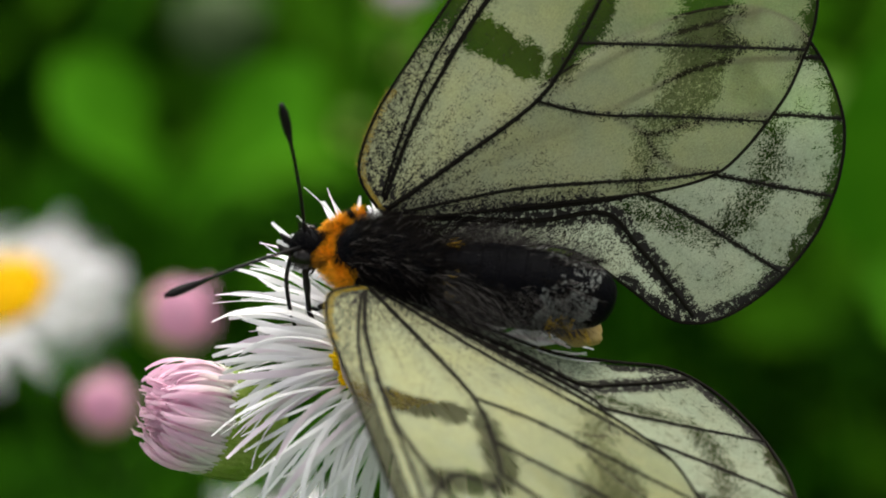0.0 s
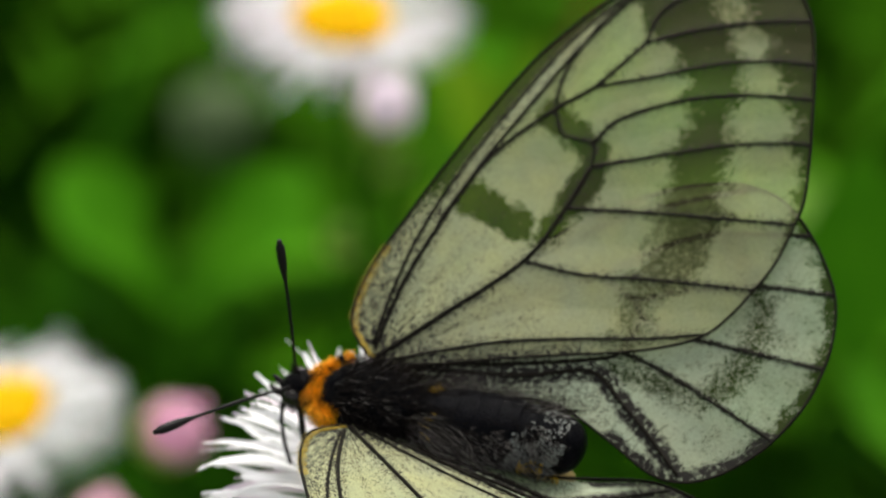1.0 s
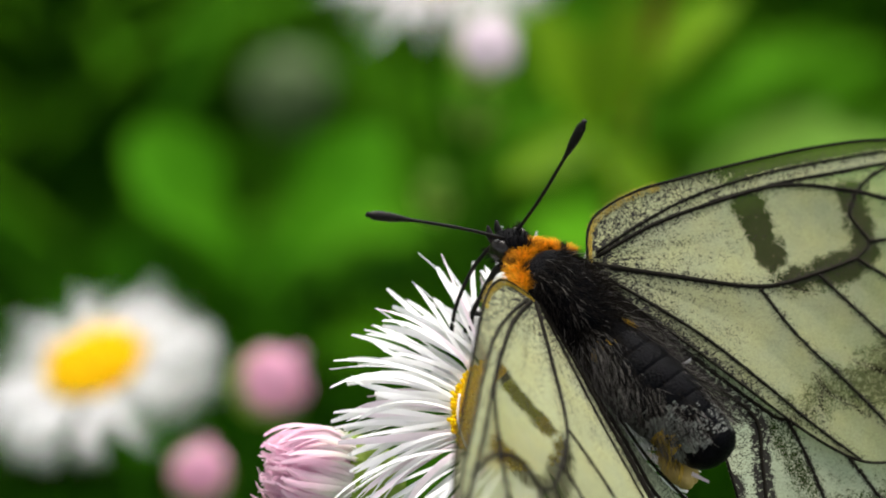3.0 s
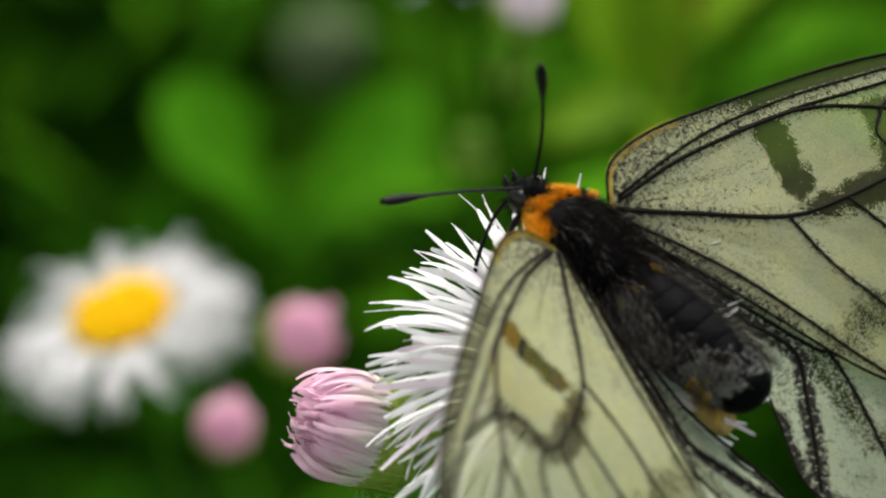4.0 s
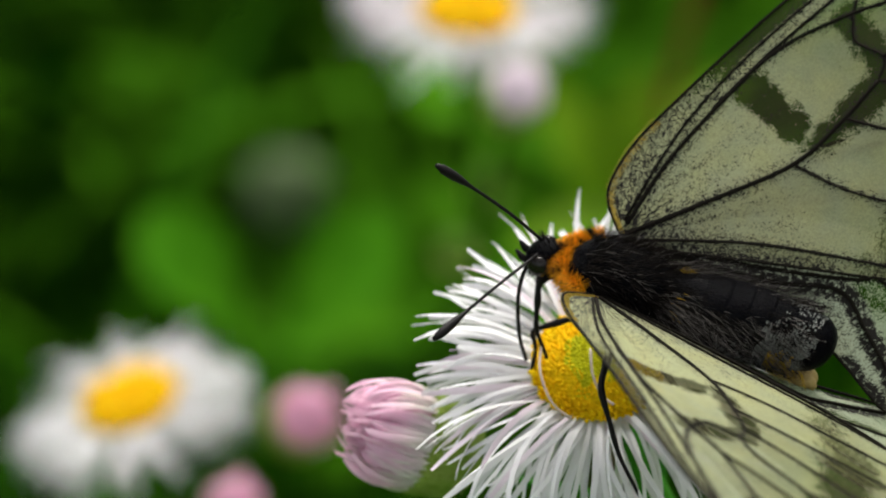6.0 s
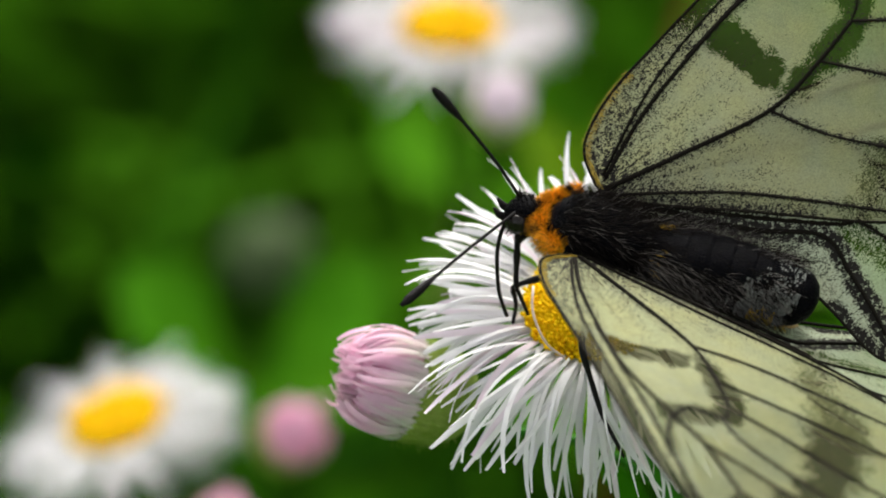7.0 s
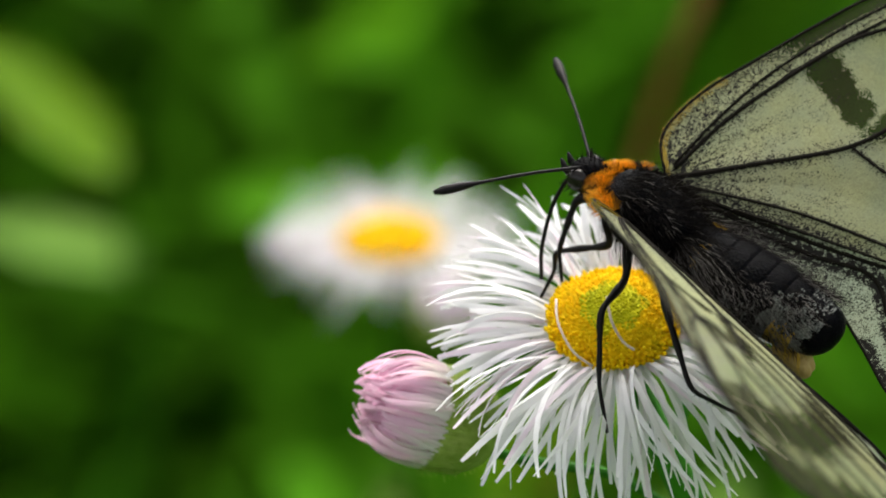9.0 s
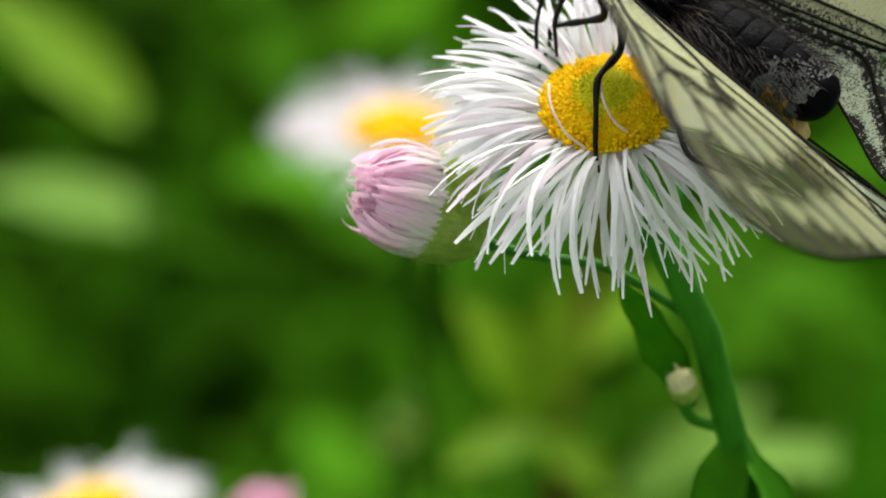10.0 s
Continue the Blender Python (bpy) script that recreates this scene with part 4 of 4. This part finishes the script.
def build_butterfly():
    b = plant_root("cream butterfly with black veins and orange collar on a daisy", "butterfly", "butterfly")
    r = random.Random(17)
    v, f = blob((-0.9, 0, -0.2), (3.9, 2.5, 2.5), 18, 26, 0.10, 2.2)
    part("thorax", mesh_of("thorax", v, f, CHITIN), b, None, "black furry thorax")
    # ringed abdomen
    verts, faces, sides, n = [], [], 84, 190
    for i in range(n + 1):
        s = i / n
        ring = (s * 8.0) % 1.0
        rad = 2.25 * (0.75 + 0.35 * math.sin(math.pi * min(1, s * 0.95 + 0.1))) * (1.0 - 0.03 * smoothstep(0.8, 1.0, ring) + 0.02 * math.sin(ring * 3.14))
        rad *= math.sqrt(max(0.0, 1 - max(0, (s - 0.86) / 0.14) ** 2.5))
        c = abdomen_axis(s)
        for k in range(sides):
            a = 2 * math.pi * k / sides
            verts.append(c + Vector((0, rad * math.cos(a), rad * 0.98 * math.sin(a))))
    for i in range(n):
        for k in range(sides):
            p, q = i * sides + k, i * sides + (k + 1) % sides
            faces.append((p, p + sides, q + sides, q))
    faces.append(tuple(range(sides)))
    me = mesh_of("abdomen", verts, faces, CHITIN)
    me.materials.append(DOWN)
    me.materials.append(FUR_YELLOW)
    for p in me.polygons:
        c = p.center / MM
        s = (-3.2 - c.x) / 11.2
        hgt = (c.z + 0.5 - 1.6 * s) / 2.2 + 0.25 * noise.noise(c * 1.5) + r.uniform(-0.25, 0.25)
        if 0.60 < s + 0.06 * noise.noise(c * 2) < 0.87 and hgt < 0.72:
            p.material_index = 2 if (hgt < 0.12 and 0.66 < s < 0.8) else 1
        elif 0.3 < s <= 0.6 and hgt < 0.1 and noise.noise(c * 2.5) + r.uniform(-0.4, 0.4) > 0.2:
            p.material_index = 1
    part("abdomen", me, b, None, "ringed black abdomen with ashy sides and a yellow patch")
    v, f = blob((-12.6, 0.75, -1.5), (1.5, 1.05, 0.95), 12, 16, 0.3, 1.6)
    part("pouch", mesh_of("pouch", v, f, CREAM), b, None, "cream-coloured pouch below the tail")
    v, f = blob((4.0, 0, -0.65), (1.25, 1.25, 1.15), 12, 18, 0.12, 2.5)
    head = part("head", mesh_of("head", v, f, CHITIN), b)
    for y in (-1, 1):
        v, f = blob((4.25, y * 0.95, -0.6), (0.72, 0.5, 0.78), 12, 16)
        part("eye", mesh_of("eye", v, f, EYE), head)
        v, f = tube([(4.8, y * 0.35, -1.1), (5.5, y * 0.4, -0.9), (5.9, y * 0.42, -0.5)], [0.28, 0.24, 0.08], 7)
        part("palp", mesh_of("palp", v, f, LEG), head)
    # fur, strand by strand
    collar, dark, grey, yellow = [], [], [], []
    for _ in range(4600):
        u = r.uniform(-1, 1)
        a = r.uniform(-0.5, 2.6)
        c = collar_line(u)
        out = Vector((math.cos(0.9 * u), math.sin(0.9 * u) * 0.9, 0))
        d = out * math.sin(a) * 1.35 + Vector((0, 0, math.cos(a) * 0.8))
        lone = noise.noise(Vector((u * 4, a * 1.6, 1.7)))
        if abs(u) > 1.0 + 0.3 * lone:
            continue
        (collar if r.random() < 0.88 and lone > -0.32 else dark).append(strand(c + d * 0.3, d + Vector((r.uniform(-0.3, 0.7), r.uniform(-0.5, 0.5), r.uniform(-0.3, 0.4))), r.uniform(0.35, 0.95), 0.018, (-0.1, 0, -0.2)))
    for _ in range(3800):
        a = r.uniform(-2.2, 2.2)
        x = r.uniform(-4.6, 1.9)
        y, z = math.sin(a), math.cos(a)
        k = math.sqrt(max(0.05, 1 - ((x + 0.9) / 3.9) ** 2)) * 2.45
        (dark if r.random() < 0.95 else grey).append(strand((x, y * k, z * k - 0.2), (r.uniform(-0.9, 0.1), y * 0.9 + r.uniform(-0.4, 0.4), z * 0.9 + r.uniform(-0.3, 0.3)), r.uniform(0.4, 1.5), 0.013, (-0.3, 0, -0.15)))
    for _ in range(260):
        a = r.uniform(-2.4, 2.4)
        y, z = math.sin(a), math.cos(a)
        dark.append(strand((4.0 + r.uniform(-0.7, 0.9), y * 1.05, z * 1.0 - 0.65), (0.5, y + r.uniform(-0.4, 0.4), z), r.uniform(0.3, 0.8), 0.025))
    for _ in range(3200):
        sgn = r.choice((-1, 1))
        s = r.random() ** 1.5 * 0.74
        a = sgn * r.uniform(0.55, 2.2)
        c = abdomen_axis(s)
        y, z = math.sin(a), math.cos(a)
        kind = grey if r.random() < 0.30 else dark
        kind.append(strand(c + Vector((0, y * 2.1, z * 2.1)), (-0.8 + r.uniform(-0.5, 0.6), y * 0.9 + r.uniform(-0.4, 0.4), 0.25 * z + r.uniform(-0.15, 0.5)), r.uniform(1.0, 4.4) * (1 - 0.6 * s), 0.0075, (-0.25, 0, -0.12)))
    for _ in range(2400):
        a = r.choice((-1, 1)) * r.uniform(0.2, 2.0)
        s = r.uniform(0.0, 0.85)
        c = abdomen_axis(s)
        y, z = math.sin(a), math.cos(a)
        (grey if r.random() < (0.2 if 0.58 < s < 0.86 else 0.04) else dark).append(strand(c + Vector((0, y * 2.2, z * 2.2)), (-1.0, y * 0.5 + r.uniform(-0.4, 0.4), z * 0.5 + r.uniform(-0.2, 0.2)), r.uniform(0.4, 1.3), 0.014, (-0.1, 0, -0.1)))
    for _ in range(36):
        a = r.choice((-1, 1)) * r.uniform(0.3, 1.2)
        y, z = math.sin(a), math.cos(a)
        yellow.append(strand((-4.3 + r.uniform(-0.5, 0.5), y * 2.2, z * 2.1 - 0.3), (-0.8, y * 0.5 + r.uniform(-0.4, 0.4), z * 0.5), r.uniform(0.3, 0.8), 0.016))
    for _ in range(160):
        a = r.uniform(1.9, 4.4)
        c = abdomen_axis(r.uniform(0.66, 0.88))
        y, z = math.sin(a), math.cos(a)
        yellow.append(strand(c + Vector((0, y * 2.0, z * 2.0)), (-0.8, y, z), r.uniform(0.4, 1.2), 0.025))
    for name, shapes, mat, label in (("collar_hair", collar, FUR_ORANGE, "bright orange collar of dense hair"), ("dark_hair", dark, FUR_DARK, "black hair on thorax and head"), ("grey_hair", grey, FUR_GREY, "long silvery grey hairs along the body"), ("yellow_hair", yellow, FUR_YELLOW, "yellowish hairs")):
        v, f = joined(shapes)
        part(name, mesh_of(name, v, f, mat), b, None, label, "stuff")
    v, f = tube([collar_line(k / 10 - 1) for k in range(21)], [0.2 + 0.22 * math.sin(math.pi * k / 20) ** 0.5 for k in range(21)], 10)
    part("collar", mesh_of("collar", v, f, FUR_ORANGE), b, None, "orange collar")
    # legs
    for pts in ([(1.6, 0.5, -2.0), (0.6, 0.3, -3.8), (3.3, 0.3, -6.9), (2.7, 0.6, -8.0), (2.4, 1.6, -9.5)],
                [(-0.4, 0.8, -2.2), (-1.6, 1.8, -3.8), (-1.9, 5.3, -4.0), (-4.5, 7.3, -7.0), (-6.7, 8.6, -8.5)],
                [(-2.6, 0.9, -2.2), (-5.6, 3.4, -3.0), (-9.2, 5.8, -4.1), (-12.2, 4.4, -4.6)],
                [(2.4, -0.8, -1.8), (4.0, -0.5, -3.2), (3.1, 0.9, -6.0), (1.8, 1.4, -7.6)],
                [(-0.4, -0.8, -2.3), (-0.6, -4.2, -3.6), (-1.6, -5.6, -8.0), (-2.4, -6.0, -9.6)],
                [(-2.6, -0.9, -2.3), (-5.2, -3.8, -3.6), (-8.2, -4.8, -6.4), (-10.5, -5.2, -7.4)]):
        soft = [np.array(pts[0], float)]
        for p, q in zip(pts[:-1], pts[1:]):
            soft += [np.array(p) + (np.array(q) - np.array(p)) * k for k in (0.12, 0.5, 0.88)]
        soft.append(np.array(pts[-1], float))
        line = [Vector(p) for p in evenly(spline(soft, 4), 34)]
        m = len(line)
        rad = [0.34 - 0.24 * (i / (m - 1)) ** 0.8 + 0.05 * math.sin(i * 0.9) * (1 - i / m) for i in range(m)]
        shapes = [tube(line, rad, 7)]
        for _ in range(36):
            i = r.randrange(4, m)
            shapes.append(strand(line[i], (r.uniform(-1, 1), r.uniform(-1, 1), -0.6), r.uniform(0.25, 0.5), 0.02))
        v, f = joined(shapes)
        part("leg", mesh_of("leg", v, f, LEG), b)
    v, f = tube([tuple(p) for p in evenly(spline([(5.0, 0, -1.4), (4.9, 0.5, -3.8), (4.0, 1.3, -6.4), (3.0, 1.4, -8.4)], 8), 24)], [0.13] * 24, 7)
    part("proboscis", mesh_of("proboscis", v, f, LEG), head, None, "thin black sucking tube")
    parts = {"butterfly": b}
    for key, side in (("left", 1), ("right", -1)):
        parts[key + "_fore"] = build_wing(b, "forewing", side, COSTA, TERMEN, FORE_VEINS, fore_pattern, WING_FORE, 0.0, "translucent cream forewing with smoky bars and black veins")
        parts[key + "_hind"] = build_wing(b, "hindwing", side, HIND_FRONT, HIND_BACK, HIND_VEINS, hind_pattern, WING_HIND, 0.45, "pale hindwing with black inner margin")
        line = evenly(spline([(0, 0, 0), (3.5, 0, 0.25), (7.0, 0, 0.2), (10.0, 0, 0)], 8), 40)
        rad = [0.10 + 0.20 * float(smoothstep(26, 34, i)) - 0.16 * float(smoothstep(36.5, 39, i)) + (0.012 if i % 2 else 0) for i in range(40)]
        v, f = tube([tuple(p) for p in line], rad, 8)
        parts[key + "_antenna"] = part("antenna", mesh_of("antenna", v, f, LEG), b, pose(4.5 * MM, side * 0.5 * MM, 0.05 * MM), "black antenna with a thickened club")
    return parts


def build_thread():
    """Two withered pale threads that lie on the disc."""
    for pts in ([(-1.8, -2.9, 4.3), (-1.9, -5.0, 3.9), (-1.2, -6.7, 2.9), (0.0, -7.0, 1.9)], [(1.2, -3.9, 4.9), (1.3, -5.6, 4.2), (1.9, -6.4, 3.2), (2.6, -6.5, 2.6)]):
        line = evenly(spline(pts, 8), 24)
        v, f = tube([tuple(p) for p in line], [0.09] * 24, 6)
        v = [Vector(p) + Vector((0, 0, HEAD_HEIGHT / MM)) for p in v]
        tagged(new("withered_petal", mesh_of("withered_petal", v, f, PALE_THREAD)), "thin pale curled petal lying on the yellow disc", "petal")


build_ground()
build_undergrowth("undergrowth", "dense leaves of the meadow floor, shade painted in as dark green", 11, 2200, 120, 440, LEAF_SHADE, True)
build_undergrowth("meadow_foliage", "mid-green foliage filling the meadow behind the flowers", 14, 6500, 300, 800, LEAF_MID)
build_undergrowth("meadow_grass", "leaves and grass farther off in the meadow, sunlight painted into their green", 12, 2600, 460, 1700, LEAF_SUN)
build_grass()
build_weeds()
build_low_plant()
build_top_plant()
build_left_plant()
build_visited_plant()
build_thread()
BUTTERFLY = build_butterfly()


# ---- what moves ----
def motions():
    def body(x, y, z, rx, ry, rz):
        p = place(x, y, z)
        return pose(p.x, p.y, p.z, rx, ry, rz)

    def wing(side, rx, ry, rz):
        return pose(HINGE[0] * MM, side * HINGE[1] * MM, HINGE[2] * MM, rx, ry, rz)

    def feeler(side, ry, rz):
        return pose(4.5 * MM, side * 0.5 * MM, 0.05 * MM, 0, ry, rz)

    walk(BUTTERFLY["butterfly"], [
        (0, body(0.28, -0.96, 8.42, -13, -10.8, 173)),
        (0.5, body(0.94, -1.61, 9.47, -11, -6.1, 167.2)),
        (1, body(0.75, -1.06, 9.24, -9.1, -6.9, 164.9)),
        (1.5, body(1.52, -2.32, 8.06, 2.78, -14.71, 148.34)),
        (2, body(1.39, -2.26, 9.64, 0.15, -15.77, 151.06)),
        (2.5, body(1.4, -0.35, 9.36, 5, -18.2, 153.6)),
        (3, body(4.28, 1.17, 8.93, 9.1, -28, 136.9)),
        (3.2, body(4.56, 1.34, 8.7, 9.6, -29.1, 135.6)),
        (4.3, body(2.67, 1.21, 8.51, 5.5, -23.1, 142)),
        (4.5, body(2.91, 0.77, 9.05, 4.9, -22.1, 142.9)),
        (5, body(1.74, -1.38, 9.62, 0.4, -20.9, 154.8)),
        (5.5, body(2.01, -2.94, 10.35, -4.9, -14.7, 162.9)),
        (6, body(2.28, -3.61, 10.5, -6.2, -14.6, 163.9)),
        (6.2, body(1.04, -5.27, 10.21, -8.4, -11.5, 164.5)),
        (7.3, body(2.12, -4.93, 9.86, -9.9, -20.7, 164)),
        (7.5, body(3.63, -4.69, 9.7, -3.8, -29.2, 158.7)),
        (8, body(3.22, -2.8, 10.06, 3.9, -26.1, 147.5)),
        (8.5, body(3.41, -2.43, 9.99, 1.8, -24.6, 146.7)),
        (9, body(3.6, -2.68, 10.24, -1.5, -27, 145.4)),
        (9.5, body(3.67, -1.71, 9.79, -4.8, -26.3, 147.8)),
        (10, body(4.06, -0.2, 9.72, -0.9, -27.5, 145.9)),
    ])
    right = [
        (0, wing(-1, -41.2, -7.9, 8.8)),
        (0.5, wing(-1, -25.9, 6.2, -0.6)),
        (1, wing(-1, -23.4, 4.8, -0.3)),
        (1.5, wing(-1, -19.3, 8.8, 6.9)),
        (2, wing(-1, -15.3, 1.0, 5.4)),
        (2.5, wing(-1, -17.6, -5.3, 7)),
        (3, wing(-1, -11.8, -7.3, 4.5)),
        (3.2, wing(-1, -12.1, -7.2, 4.9)),
        (4.3, wing(-1, -15.2, -6.8, 6.8)),
        (4.5, wing(-1, -19.3, -6, 5.5)),
        (5, wing(-1, -24.4, -0.9, 2.1)),
        (5.5, wing(-1, -32.1, 1.1, -4.8)),
        (6, wing(-1, -35.5, 2.1, -5.8)),
        (6.2, wing(-1, -36.2, 2.4, -6)),
        (7.3, wing(-1, -32.4, 2.6, -2.3)),
        (7.5, wing(-1, -30.5, 1.6, -1.3)),
        (8, wing(-1, -28.5, 1, -0.4)),
        (8.5, wing(-1, -28.7, 1.6, -0.1)),
        (9, wing(-1, -30.9, 3.8, -0.1)),
        (9.5, wing(-1, -27.7, 1.4, 0.1)),
        (10, wing(-1, -26.3, 0.7, 0)),
    ]
    left = [
        (0, wing(1, 25.3, -5.2, -6.3)),
        (0.5, wing(1, 23.8, -2, -2.2)),
        (1, wing(1, 23.2, -0.8, -0.8)),
        (1.5, wing(1, 23.1, -0.6, -0.4)),
        (2, wing(1, 23.3, -1, -0.3)),
        (2.5, wing(1, 23.9, -2.7, -0.7)),
        (3, wing(1, 25.1, -7.2, -2)),
        (3.2, wing(1, 24.9, -7.1, -1.5)),
        (4.3, wing(1, 19.5, -5.9, -4.4)),
        (4.5, wing(1, 21.5, -6.9, -3.5)),
        (5, wing(1, 22.4, -5, -3.5)),
        (5.5, wing(1, 30, -3.6, -1.1)),
        (6, wing(1, 30.8, -3.7, 0.3)),
        (6.2, wing(1, 26.9, -2.1, 2.4)),
        (7.3, wing(1, 25.9, -2.3, 4.3)),
        (7.5, wing(1, 33.2, -3.5, 5.0)),
        (8, wing(1, 30.4, -2.8, 3.2)),
        (8.5, wing(1, 30.6, -4.8, 2.2)),
        (9, wing(1, 36.2, -7.5, 2.5)),
        (9.5, wing(1, 32.6, -3.0, 5.0)),
        (10, wing(1, 31.2, -3.4, 1.8)),
    ]
    walk(BUTTERFLY["right_fore"], right)
    walk(BUTTERFLY["right_hind"], right)
    walk(BUTTERFLY["left_fore"], left)
    walk(BUTTERFLY["left_hind"], [(t, m @ pose(0, 0, 0, 0, 0, 4.5)) for t, m in left])
    walk(BUTTERFLY["right_antenna"], [
        (0, feeler(-1, -68, -33)),
        (0.5, feeler(-1, -64, -32)),
        (1, feeler(-1, -69, -47)),
        (1.5, feeler(-1, -73, -11)),
        (2, feeler(-1, -67, -30)),
        (2.5, feeler(-1, -77, -10)),
        (3, feeler(-1, -81, -31)),
        (3.2, feeler(-1, -77, 1)),
        (4.3, feeler(-1, -66, 32)),
        (4.5, feeler(-1, -66, 28)),
        (5, feeler(-1, -42, 19)),
        (5.5, feeler(-1, -35, 24)),
        (6, feeler(-1, -36, 21)),
        (6.2, feeler(-1, -42, 27)),
        (7.3, feeler(-1, -46, -3)),
        (7.5, feeler(-1, -48, 10)),
        (8, feeler(-1, 0, -60)),
        (8.5, feeler(-1, 1, -56)),
        (9, feeler(-1, 9, -48)),
        (10, feeler(-1, 9, -48)),
    ])
    walk(BUTTERFLY["left_antenna"], [
        (0, feeler(1, -9, 43)),
        (0.5, feeler(1, 4, 44)),
        (1, feeler(1, -8, 47)),
        (1.5, feeler(1, 1, 54)),
        (2, feeler(1, 4, 38)),
        (2.5, feeler(1, -2, 52)),
        (3, feeler(1, -5, 55)),
        (3.2, feeler(1, -1, 58)),
        (4.3, feeler(1, -0, 65)),
        (4.5, feeler(1, 1, 63)),
        (5, feeler(1, 9, 70)),
        (5.5, feeler(1, 18, 69)),
        (6, feeler(1, 4, 67)),
        (6.2, feeler(1, 12, 70)),
        (7.3, feeler(1, 4, 58)),
        (7.5, feeler(1, -1, 54)),
        (8, feeler(1, -3, 50)),
        (8.5, feeler(1, 2, 53)),
        (9, feeler(1, 9, 57)),
        (9.5, feeler(1, 4, 56)),
        (10, feeler(1, 4, 56)),
    ])


motions()
